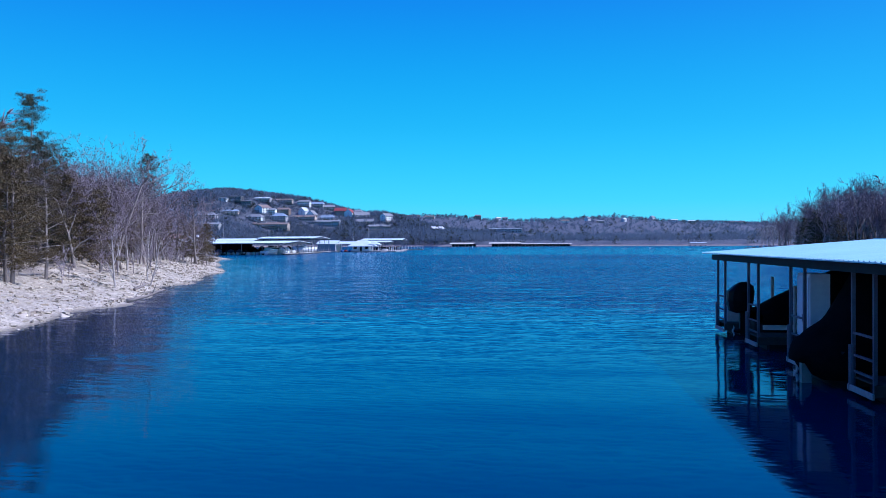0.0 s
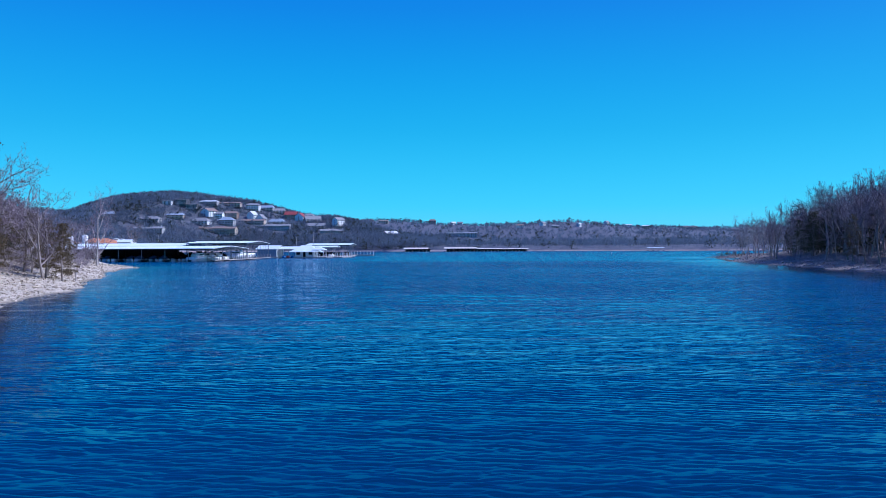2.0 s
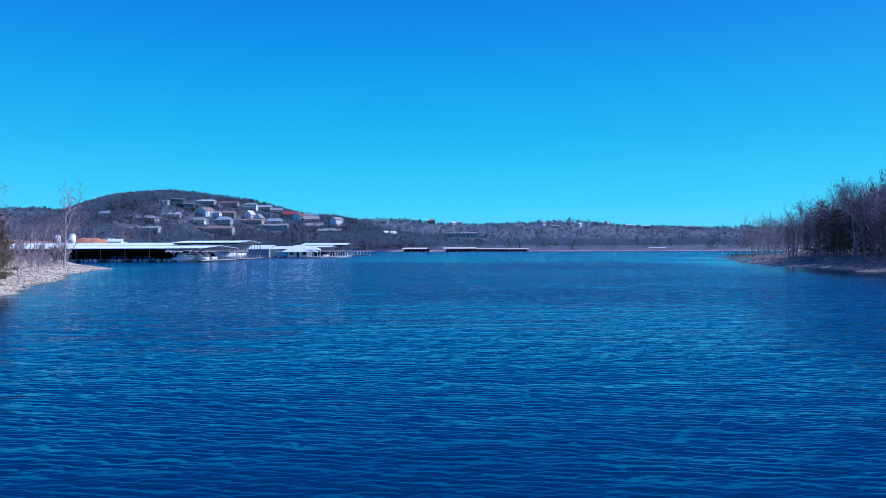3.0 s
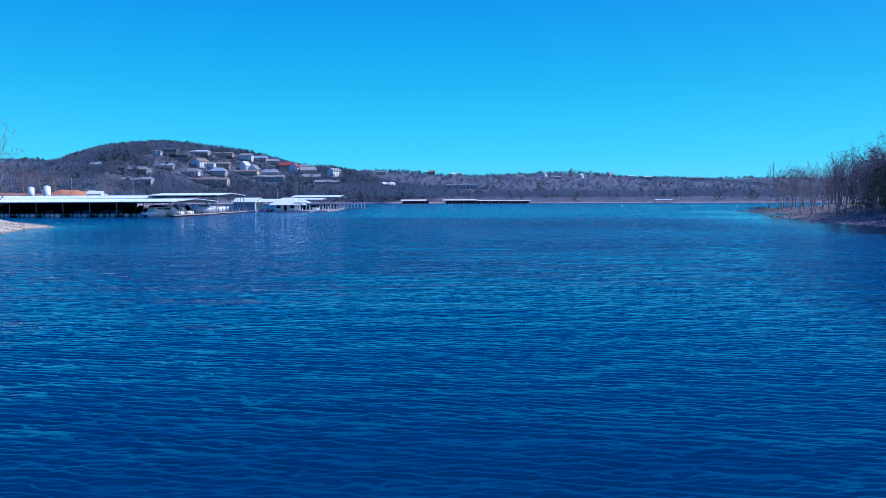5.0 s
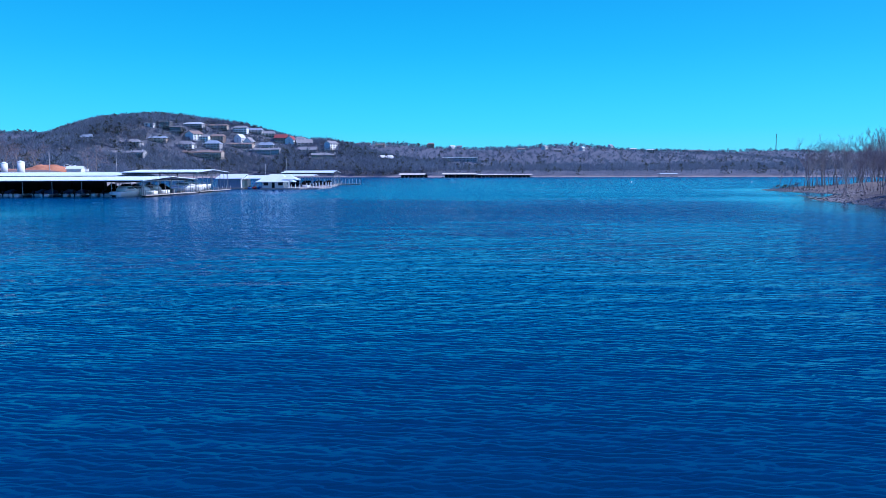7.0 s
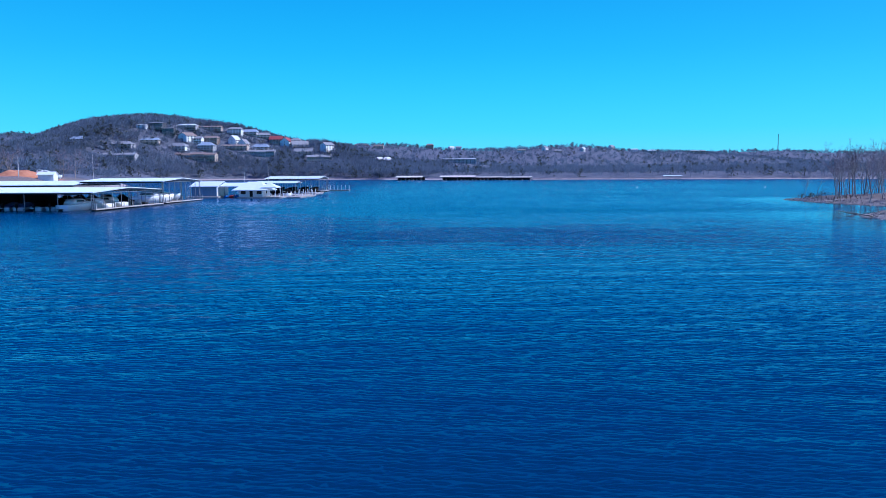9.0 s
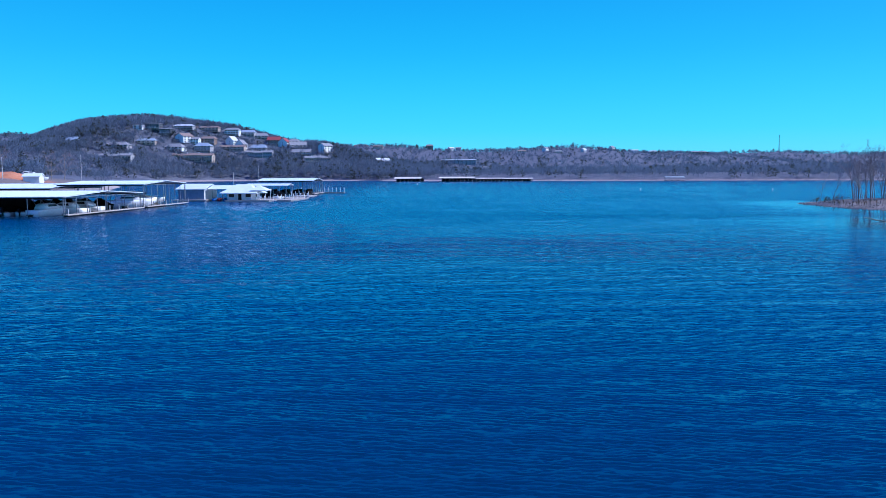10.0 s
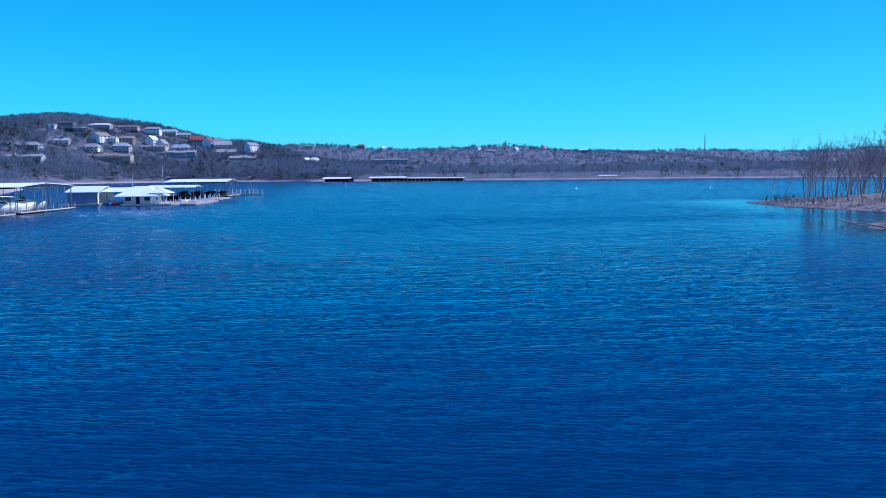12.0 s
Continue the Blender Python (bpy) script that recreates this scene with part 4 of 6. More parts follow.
# ---- boats ----
def hull_rings(length, beam, height, draft=0.25, sheer=0.3, n=11):
    """Cross-sections of a planing hull from stern (x = 0) to bow (x = length)."""
    rings = []
    for i in range(n):
        t = i / (n - 1)
        half = beam / 2 * (1.0 if t < 0.45 else max(0.03, math.cos((t - 0.45) / 0.55 * math.pi / 2) ** 0.75))
        top = height + sheer * t * t
        keel = -draft + (height * 0.75 + draft) * max(0, (t - 0.7) / 0.3) ** 2
        chine = keel + (height * 0.35) * (0.5 + 0.5 * t)
        x = length * t
        rings.append([(x, -half, top), (x, -half * 0.97, top * 0.7), (x, -half * 0.82, chine), (x, 0, keel), (x, half * 0.82, chine), (x, half * 0.97, top * 0.7), (x, half, top), (x, half * 0.86, top + 0.03), (x, 0, top + 0.08), (x, -half * 0.86, top + 0.03)])
    return rings


def cover_rings(length, beam, height, sheer, peak, peak_at=0.55, drop=0.22, n=12):
    """A canvas tent over a hull, highest at peak_at along its length."""
    rings = []
    for i in range(n):
        t = i / (n - 1)
        half = (beam / 2 + 0.05) * (1.0 if t < 0.45 else max(0.03, math.cos((t - 0.45) / 0.55 * math.pi / 2) ** 0.75))
        top = height + sheer * t * t
        rise = peak * max(0.0, 1 - abs(t - peak_at) / (peak_at if t < peak_at else 1 - peak_at)) ** 0.9 + 0.1
        sag = 0.05 * math.sin(t * 21)
        x = length * t
        rings.append([(x, -half, top - drop), (x, -half * 1.01, top), (x, -half * 0.62, top + rise * 0.62 - sag), (x, -half * 0.22, top + rise), (x, half * 0.22, top + rise), (x, half * 0.62, top + rise * 0.62 - sag), (x, half * 1.01, top), (x, half, top - drop)])
    return rings


def outboard(parent, x, y, z, size, label="black outboard motor"):
    """An outboard motor at the stern: cowling, leg and propeller, as one part with sub-parts."""
    cowl = Geo()
    rings = []
    shape = lambda t: (math.copysign(abs(math.cos(t)) ** 0.45, math.cos(t)), math.copysign(abs(math.sin(t)) ** 0.5, math.sin(t)))
    for zz, aft, fore, b in ((0.0, -0.20, 0.14, 0.14), (0.08, -0.40, 0.30, 0.23), (0.42, -0.46, 0.40, 0.27), (0.74, -0.43, 0.44, 0.25), (0.92, -0.22, 0.40, 0.19), (1.04, -0.02, 0.24, 0.08)):
        mid, a = (aft + fore) / 2 - 0.08, (fore - aft) / 2
        rings.append([(x + (mid + a * shape(t)[0]) * size, y + b * shape(t)[1] * size, z + zz * size) for t in (2 * math.pi * i / 16 for i in range(16))])
    cowl.loft(rings)
    motor = bit("outboard_motor", cowl, BLACK, parent, label)
    leg = Geo().loft([[(x - 0.12 * size, y - 0.09 * size, zz), (x + 0.14 * size, y - 0.09 * size, zz), (x + 0.14 * size, y + 0.09 * size, zz), (x - 0.12 * size, y + 0.09 * size, zz)] for zz in (z - 0.75 * size, z + 0.05)])
    leg.loft([[(x + dx * size, y + math.cos(t) * r * size, z - 0.62 * size + math.sin(t) * r * size) for t in (2 * math.pi * i / 8 for i in range(8))] for dx, r in ((-0.32, 0.04), (-0.2, 0.09), (0.1, 0.09), (0.22, 0.03))])
    bit("leg", leg, BLACK, motor)
    blades = Geo()
    for k in range(3):
        c, s = math.cos(k * 2.094), math.sin(k * 2.094)
        blades.loft([[(x - 0.33 * size + d, y + (r * c - q * s) * size, z - 0.62 * size + (r * s + q * c) * size) for r, q in ((0.03, -0.03), (0.17, -0.08), (0.18, 0.06), (0.03, 0.03))] for d in (0.0, 0.02)])
    bit("propeller", blades, STEEL, motor)
    return motor


def covered_boat(m, label, length, beam, height, peak, canvas, motor=0.0, peak_at=0.55, hull_mat=None, drop=0.22):
    boat = thing("covered_boat", m, label, "boat", group="moored boats")
    bit("hull", Geo().loft(hull_rings(length, beam, height)), hull_mat or GELCOAT, boat, "white hull", True)
    bit("cover", Geo().loft(cover_rings(length, beam, height + 0.04, 0.3, peak, peak_at, drop)), canvas, boat, "tight canvas cover", True)
    if motor:
        outboard(boat, -0.35 * motor, 0, height * (1.0 if motor > 1 else 0.75), motor)
    return boat


def cruiser(m, label, length, beam, height):
    boat = thing("cabin_cruiser", m, label, "boat", group="moored boats")
    bit("hull", Geo().loft(hull_rings(length, beam, height, 0.4, 0.6)), GELCOAT, boat, "white hull", True)
    g = Geo()
    l, b, h = length, beam * 0.42, height + 0.1
    g.loft([[(x, -w * b, z0), (x, w * b, z0), (x, w * b * 0.86, z0 + hh), (x, -w * b * 0.86, z0 + hh)] for x, w, z0, hh in ((l * 0.22, 1.0, h, 0.5), (l * 0.3, 1.0, h, 1.15), (l * 0.55, 0.95, h, 1.2), (l * 0.74, 0.7, h + 0.1, 0.45), (l * 0.9, 0.3, h + 0.3, 0.1))])
    cabin = bit("cabin", g, GELCOAT, boat, "white moulded cabin", True)
    for s in (-1, 1):
        win = Geo().loft([[(l * 0.33, s * b * 0.985, h + 0.55), (l * 0.62, s * b * 0.85, h + 0.55), (l * 0.58, s * b * 0.86, h + 0.95), (l * 0.35, s * b * 0.92, h + 1.0)], [(l * 0.33, s * b * 1.01, h + 0.55), (l * 0.62, s * b * 0.88, h + 0.55), (l * 0.58, s * b * 0.89, h + 0.95), (l * 0.35, s * b * 0.95, h + 1.0)]])
        bit("window", win, TINTED, cabin, "dark tinted side window")
    shield = Geo().loft([[(l * 0.55, -b * 0.8, h + 1.21), (l * 0.55, b * 0.8, h + 1.21), (l * 0.5, b * 0.75, h + 1.75), (l * 0.5, -b * 0.75, h + 1.75)], [(l * 0.56, -b * 0.8, h + 1.21), (l * 0.56, b * 0.8, h + 1.21), (l * 0.51, b * 0.75, h + 1.75), (l * 0.51, -b * 0.75, h + 1.75)]])
    bit("windscreen", shield, TINTED, boat)
    top = Geo()
    top.loft([[(x, -b * 0.9, h + 2.0 + dz), (x, b * 0.9, h + 2.0 + dz), (x, b * 0.8, h + 2.1 + dz), (x, -b * 0.8, h + 2.1 + dz)] for x, dz in ((l * 0.12, -0.08), (l * 0.3, 0.02), (l * 0.5, -0.03))])
    bit("canopy", top, BLUE_CANVAS, boat, "dark blue canvas canopy", True)
    frame_bars = Geo()
    for x in (l * 0.14, l * 0.48):
        for s in (-1, 1):
            frame_bars.rod((l * 0.3, s * b * 0.9, h + 0.6), (x, s * b * 0.88, h + 2.0), 0.02, 5)
    bit("canopy_frame", frame_bars, STEEL, boat)
    rail = Geo()
    pts = [(l * t, s * beam / 2 * max(0.05, math.cos(max(0, t - 0.45) / 0.55 * math.pi / 2) ** 0.75) * 0.95, h + 0.6 * t * t + 0.45) for s, ts in ((-1, (0.6, 0.7, 0.8, 0.9, 0.98)), (1, (0.98, 0.9, 0.8, 0.7, 0.6))) for t in ts]
    for p0, p1 in zip(pts, pts[1:]):
        rail.rod(p0, p1, 0.018, 5)
        rail.rod(p0, (p0[0], p0[1], p0[2] - 0.45), 0.014, 5)
    bit("bow_rail", rail, STEEL, boat)
    return boat


# ---- the private dock beside the start of the path ----
def private_dock():
    front, back = 7.25, 19.0
    far, step, wide = 33.0, 4.5, 1.3
    dock = thing("boat_dock", pose(0, 0, 0), "floating boat dock, pale aqua ribbed roof over dark slips", "boat dock")
    roof = ribbed_roof(6.85, 20.3, 3.0, 34.0, 3.06, 3.56, "y", 0.03, 0.28, 0.028)
    bit("roof", roof, AQUA_ROOF, dock, "pale aqua ribbed metal roof")
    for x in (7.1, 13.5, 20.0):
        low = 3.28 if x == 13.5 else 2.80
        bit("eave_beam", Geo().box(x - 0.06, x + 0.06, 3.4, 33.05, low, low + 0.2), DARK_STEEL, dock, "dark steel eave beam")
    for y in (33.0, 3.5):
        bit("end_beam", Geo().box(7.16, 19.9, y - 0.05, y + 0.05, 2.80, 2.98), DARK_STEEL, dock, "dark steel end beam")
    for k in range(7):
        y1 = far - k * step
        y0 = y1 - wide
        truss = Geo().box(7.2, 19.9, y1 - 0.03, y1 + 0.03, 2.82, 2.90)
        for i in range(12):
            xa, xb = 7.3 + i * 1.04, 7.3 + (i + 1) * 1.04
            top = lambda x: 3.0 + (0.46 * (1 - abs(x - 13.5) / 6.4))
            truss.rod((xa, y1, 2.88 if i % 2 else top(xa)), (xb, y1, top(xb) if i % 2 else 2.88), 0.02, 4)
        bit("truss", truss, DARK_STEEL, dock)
        # planks, skirts and float below have the roof's shade in their colour
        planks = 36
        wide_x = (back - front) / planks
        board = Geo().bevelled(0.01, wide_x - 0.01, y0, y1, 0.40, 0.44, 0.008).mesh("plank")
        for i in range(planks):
            p = part("plank", board, SHADED_WOOD, dock)
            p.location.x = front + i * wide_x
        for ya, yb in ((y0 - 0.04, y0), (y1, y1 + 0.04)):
            bit("skirt", Geo().box(front - 0.05, back, ya, yb, 0.18, 0.42), SHADED_WOOD, dock, "dark board along the finger")
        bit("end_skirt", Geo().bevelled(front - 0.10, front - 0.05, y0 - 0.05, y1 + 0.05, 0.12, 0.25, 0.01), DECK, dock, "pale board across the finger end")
        bit("float", Geo().bevelled(front + 0.3, back - 0.4, y0 + 0.12, y1 - 0.12, -0.3, 0.36, 0.06), SHADED_BLACK, dock, "dock float, blackened for the shade under the roof")
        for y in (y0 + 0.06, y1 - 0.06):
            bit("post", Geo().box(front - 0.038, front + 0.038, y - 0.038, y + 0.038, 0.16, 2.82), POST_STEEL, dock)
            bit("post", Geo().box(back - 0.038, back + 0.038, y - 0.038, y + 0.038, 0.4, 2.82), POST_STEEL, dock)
        bit("post", Geo().box(13.45, 13.55, y0 + 0.02, y0 + 0.12, 0.4, 3.3), POST_STEEL, dock)
        sleeve = Geo().rod((front - 0.03, y1 - 0.06, 0.1), (front - 0.03, y1 - 0.06, 1.15), 0.075, 10)
        bit("pipe_sleeve", sleeve, POST_STEEL, dock, "thick lower pipe sleeve")
        for z in (0.56, 0.92, 1.42):
            bit("rail", Geo().box(front - 0.025, front + 0.025, y0 + 0.1, y1 - 0.1, z - 0.025, z + 0.025), POST_STEEL, dock, "end rail between two posts")
    for k in range(6):
        y = far - k * step - wide - 0.3
        for yy, zz in ((y, 2.2), (y - step + wide + 0.6, 2.0)):
            bit("guide_pole", Geo().rod((front + 1.6, yy, 0.1), (front + 1.6, yy, zz), 0.06, 8), FLOAT, dock, "pale boat guide pole")
    bit("walkway", Geo().bevelled(back, back + 1.6, 3.0, 33.6, 0.28, 0.46, 0.03), DECK, dock)
    locker = thing("dock_locker", pose(0, 0, 0), "tall white metal locker standing on a dock finger", "locker")
    y1 = far - 2 * step
    bit("body", Geo().bevelled(7.42, 7.95, y1 - 1.12, y1 - 0.08, 0.44, 2.62, 0.02), WHITE_BOARD, locker)
    door_leaf = bit("door", Geo().box(7.395, 7.42, y1 - 1.06, y1 - 0.62, 0.55, 2.52).box(7.395, 7.42, y1 - 0.58, y1 - 0.14, 0.55, 2.52), WHITE_BOARD, locker)
    bit("handle", Geo().box(7.36, 7.395, y1 - 0.66, y1 - 0.64, 1.3, 1.5), STEEL, door_leaf)
    seat_box = thing("dock_box", pose(0, 0, 0), "pale lidded storage box at the end of a dock finger", "storage box")
    bit("body", Geo().bevelled(7.45, 8.3, far - 0.62, far - 0.1, 0.44, 1.0, 0.03), FLOAT, seat_box)
    bit("lid", Geo().bevelled(7.41, 8.34, far - 0.66, far - 0.06, 1.0, 1.07, 0.03), WHITE_BOARD, seat_box)
    covered_boat(pose(7.85, far - wide - 1.6, 0.12), "boat under a black canvas cover with a big outboard", 7.4, 2.3, 0.85, 1.5, CANVAS, 1.05, 0.42, SHADED_BLACK, 0.36)
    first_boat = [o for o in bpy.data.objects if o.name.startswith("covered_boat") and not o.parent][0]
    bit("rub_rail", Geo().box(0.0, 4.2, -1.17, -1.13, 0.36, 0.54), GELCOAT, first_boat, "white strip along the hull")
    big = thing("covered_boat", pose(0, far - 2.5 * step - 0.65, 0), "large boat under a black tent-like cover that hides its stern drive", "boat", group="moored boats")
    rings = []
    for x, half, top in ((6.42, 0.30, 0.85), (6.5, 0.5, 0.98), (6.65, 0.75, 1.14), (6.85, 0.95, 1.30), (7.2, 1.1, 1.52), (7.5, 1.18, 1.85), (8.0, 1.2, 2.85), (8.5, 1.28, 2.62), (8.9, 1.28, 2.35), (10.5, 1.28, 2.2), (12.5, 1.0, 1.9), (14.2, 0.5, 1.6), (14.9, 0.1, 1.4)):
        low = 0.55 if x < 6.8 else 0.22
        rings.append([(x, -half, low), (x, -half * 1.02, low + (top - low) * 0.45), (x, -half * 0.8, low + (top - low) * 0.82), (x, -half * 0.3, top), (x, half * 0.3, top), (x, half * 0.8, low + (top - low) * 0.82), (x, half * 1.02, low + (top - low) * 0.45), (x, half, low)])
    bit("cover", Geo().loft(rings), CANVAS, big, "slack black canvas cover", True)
    bit("hull", Geo().loft([[(7.2 + a, b * 0.93, c) for a, b, c in r] for r in hull_rings(7.5, 2.4, 0.9)]), SHADED_BLACK, big, "black hull", True)
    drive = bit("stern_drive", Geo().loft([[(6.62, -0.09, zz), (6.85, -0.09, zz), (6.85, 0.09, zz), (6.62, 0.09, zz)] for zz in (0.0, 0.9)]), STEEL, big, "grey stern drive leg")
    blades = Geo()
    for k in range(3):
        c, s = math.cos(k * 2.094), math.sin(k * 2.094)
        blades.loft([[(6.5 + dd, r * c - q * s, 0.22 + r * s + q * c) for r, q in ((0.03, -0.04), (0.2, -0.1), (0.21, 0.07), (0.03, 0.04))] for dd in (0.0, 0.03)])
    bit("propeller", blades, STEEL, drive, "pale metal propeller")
    covered_boat(pose(9.2, far - step - wide - 1.5, 0.02), "low boat under a black cover deep in a slip", 7.4, 2.5, 1.0, 1.25, CANVAS, 0.0, 0.5, SHADED_BLACK, 0.8)
    covered_boat(pose(7.6, far - 3 * step - wide - 1.5, 0.02), "boat under a black cover near the end slips", 7.8, 2.5, 1.1, 1.2, CANVAS, 0.0, 0.5, SHADED_BLACK, 0.9)
    covered_boat(pose(7.6, far - 4 * step - wide - 1.5, 0.02), "boat under a black cover beside the last slips", 7.8, 2.5, 1.1, 1.2, CANVAS, 0.0, 0.5, SHADED_BLACK, 0.9)


private_dock()

# ---- the marina ----
covered_dock("long white-roofed covered dock full of moored boats", -176, -83, 267.5, 303, 3.95, 4.75, 7.0)
covered_dock("tall white-roofed covered dock with large cruisers", -106, -84.5, 308.5, 336, 5.85, 6.6, 5.4)
covered_dock("white-roofed covered dock behind the front slips", -186, -108, 309, 336, 4.95, 5.95, 7.8, end_fingers=False)
covered_dock("tall covered dock with white gabled roof and bare posts", -90.5, -69, 431, 450, 5.5, 6.45, 2.7)

mr = np.random.default_rng(21)
for i in range(13):
    x = -84.5 - 3.5 - 7.0 * i
    if i == 0:
        continue
    for side in (-1, 1):
        dx = 1.65 * side + mr.uniform(-0.2, 0.2)
        r = mr.random()
        m = pose(x + dx, 268.3 + mr.uniform(0, 2.5), 0.02, 0, 0, 90)
        if r < 0.42:
            covered_boat(m, "small boat under a blue canvas cover", 6.6, 2.3, 0.9, 0.7, BLUE_CANVAS, 0.9)
        elif r < 0.7:
            covered_boat(m, "boat under a black canvas cover in a slip", 7.2, 2.4, 0.95, 0.9, CANVAS, 0.9)
        elif r < 0.86:
            cruiser(m, "white cabin cruiser moored stern out", 8.6, 2.7, 1.1)
# black-covered boats added to darken the back half of the front dock
for i in range(13):
    for side in (-1, 1):
        covered_boat(pose(-91.5 - 6.9 * i + 1.6 * side, 301.5 - mr.uniform(0, 1.5), 0.02, 0, 0, -90), "added black-covered boat that darkens a back slip", 8.0, 2.7, 1.2, 1.5, CANVAS, 0, 0.5, SHADED_BLACK)
# row of dark boxes added so the dock interior looks shaded
for i in range(9):
    box = thing("storage_cabin", pose(-104 - 8.6 * i, 285.3, 0.46), "added dark box for the shade under the dock roof", "cabin", group="storage cabins")
    bit("body", Geo().bevelled(-4.0, 4.0, -0.9, 0.9, 0, 3.0, 0.04), DARK_STEEL, box)
    bit("roof", Geo().bevelled(-4.1, 4.1, -1.0, 1.0, 3.0, 3.12, 0.03), DARK_STEEL, box)
cruiser(pose(-90.0, 268.6, 0.02, 0, 0, 78), "white cabin cruiser at the end of the front dock", 9.5, 3.0, 1.2)
cruiser(pose(-84.6, 287.0, 0.02, 0, 0, 176), "white cabin cruiser lying across the dock end", 9.8, 3.1, 1.2)
cruiser(pose(-84.3, 279.0, 0.02, 0, 0, 178), "white cabin cruiser beside the end walkway", 9.0, 2.9, 1.15)
cruiser(pose(-95.5, 310.0, 0.02, 0, 0, 24), "large white cruiser with blue canopy at the tall dock", 12.5, 3.8, 1.6)
cruiser(pose(-98.5, 321.0, 0.02, 0, 0, 4), "large white cruiser under the tall roof", 12.0, 3.6, 1.6)
cruiser(pose(-99.0, 329.0, 0.02, 0, 0, 2), "white cruiser with dark canopy under the tall roof", 11.5, 3.4, 1.5)
for i in range(4):
    covered_boat(pose(-118 - 9 * i, 312, 0.02, 0, 0, 90), "boat under a blue cover in a back slip", 7.5, 2.5, 1.0, 0.9, BLUE_CANVAS)


def building(m, label, w, d, eave, ridge, wall, roof, hip=0.0, windows=3, floor_z=0.0, rows_n=1, group="", door=False, chimney=False, name="house", over=0.45, sides=True):
    """A gabled or hipped building centred on its base: walls, roof, windows with frames, door, chimney."""
    b = thing(name, m, label, "building" if name != "house" else "house", group=group)
    walls = Geo()
    x, y = w / 2, d / 2
    walls.box(-x, x, -y, y, floor_z, eave)
    if not hip:
        for s in (-1, 1):
            walls.add([(s * x, -y, eave), (s * x, y, eave), (s * x, 0, ridge - 0.08)], [(0, 1, 2)])
    bit("wall", walls, wall, b)
    g = Geo()
    o, i = over, hip * w / 2
    drop = (ridge - eave) / y * o
    e = [(-x - o, -y - o, eave - drop), (x + o, -y - o, eave - drop), (x + o, y + o, eave - drop), (-x - o, y + o, eave - drop)]
    t = [(-x - (0 if hip else o) + i, 0, ridge), (x + (0 if hip else o) - i, 0, ridge)]
    lift = 0.16
    up = [(p[0], p[1], p[2] + lift) for p in e + t]
    g.add(e + t + up, [(0, 1, 5, 4), (2, 3, 4, 5), (1, 2, 5), (3, 0, 4)][: 4 if hip else 2] + [(6, 7, 11, 10), (8, 9, 10, 11)] + ([(7, 8, 11), (9, 6, 10)] if hip else [(1, 5, 11, 7), (5, 2, 8, 11), (0, 4, 10, 6), (4, 3, 9, 10)]) + [(0, 1, 7, 6), (2, 3, 9, 8)] + ([(1, 2, 8, 7), (3, 0, 6, 9)] if hip else []))
    rf = bit("roof", g, roof, b)
    if chimney:
        bit("chimney", Geo().bevelled(x * 0.45, x * 0.45 + 1.0, -0.5, 0.5, eave, ridge + 1.3, 0.05), WHITE_BOARD, rf)
    tall = (eave - floor_z) / rows_n
    pane = Geo().box(-0.5, 0.5, -0.03, 0.03, 0, min(1.5, tall * 0.5)).mesh("window")
    rim = Geo().box(-0.6, 0.6, -0.02, 0.02, -0.1, 0).box(-0.6, 0.6, -0.02, 0.02, min(1.5, tall * 0.5), min(1.5, tall * 0.5) + 0.1).box(-0.6, -0.5, -0.02, 0.02, 0, min(1.5, tall * 0.5)).box(0.5, 0.6, -0.02, 0.02, 0, min(1.5, tall * 0.5)).mesh("window_frame")
    for r in range(rows_n):
        for k in range(windows):
            if door and r == 0 and k == windows // 2:
                continue
            px = -x + w * (k + 0.5) / windows
            p = part("window", pane, TINTED, b, "dark window pane")
            p.location = (px, -y - 0.02, floor_z + tall * (r + 0.3))
            p.scale.x = min(2.6, w / windows * 0.62)
            q = part("window_frame", rim, WHITE_BOARD, p)
        if sides:
            for s in (-1, 1):
                p = part("window", pane, TINTED, b)
                p.location, p.rotation_euler = (s * (x + 0.02), 0, floor_z + tall * (r + 0.3)), (0, 0, radians(90))
                part("window_frame", rim, WHITE_BOARD, p)
    if door:
        bit("door", Geo().box(-0.5, 0.5, -y - 0.06, -y + 0.02, floor_z, floor_z + 2.1), DARK_STEEL, b)
    return b


# sheds, store and fuel dock on their floats
def raft(x0, x1, y0, y1, label="pale floating deck of the marina"):
    d = thing("floating_deck", pose(0, 0, 0), label, "floating deck", group="marina decks")
    bit("deck", Geo().bevelled(x0, x1, y0, y1, 0.26, 0.44, 0.03), DECK, d)
    bit("float", Geo().bevelled(x0 + 0.2, x1 - 0.2, y0 + 0.2, y1 - 0.2, -0.3, 0.26, 0.05), FLOAT, d)
    return d


raft(-97, -86.5, 359, 374)
# the shed's shaded walls are coloured blue; its sunlit end stays white
building(pose(-91.6, 366.5, 0.44), "floating shed, walls coloured as blue shade, white metal roof", 8.0, 12.0, 3.2, 4.6, SHADE_BOARD, METAL_ROOF, 0, 0, name="boat_shed", door=False, over=0.7, sides=False)
bit("end_wall", Geo().box(-87.59, -87.5, 360.6, 372.4, 0.46, 3.6), WHITE_BOARD, bpy.data.objects["boat_shed"], "white sunlit end wall").matrix_parent_inverse = bpy.data.objects["boat_shed"].matrix_world.inverted()
raft(-86, -77.6, 362, 374)
slip = thing("slip_roof", pose(0, 0, 0), "open-sided white slip roof between shed and store", "boat shelter")
bit("roof", ribbed_roof(-87.0, -77.0, 361.5, 373, 3.6, 4.7, "x", 0.1, 1.0, 0.03), METAL_ROOF, slip)
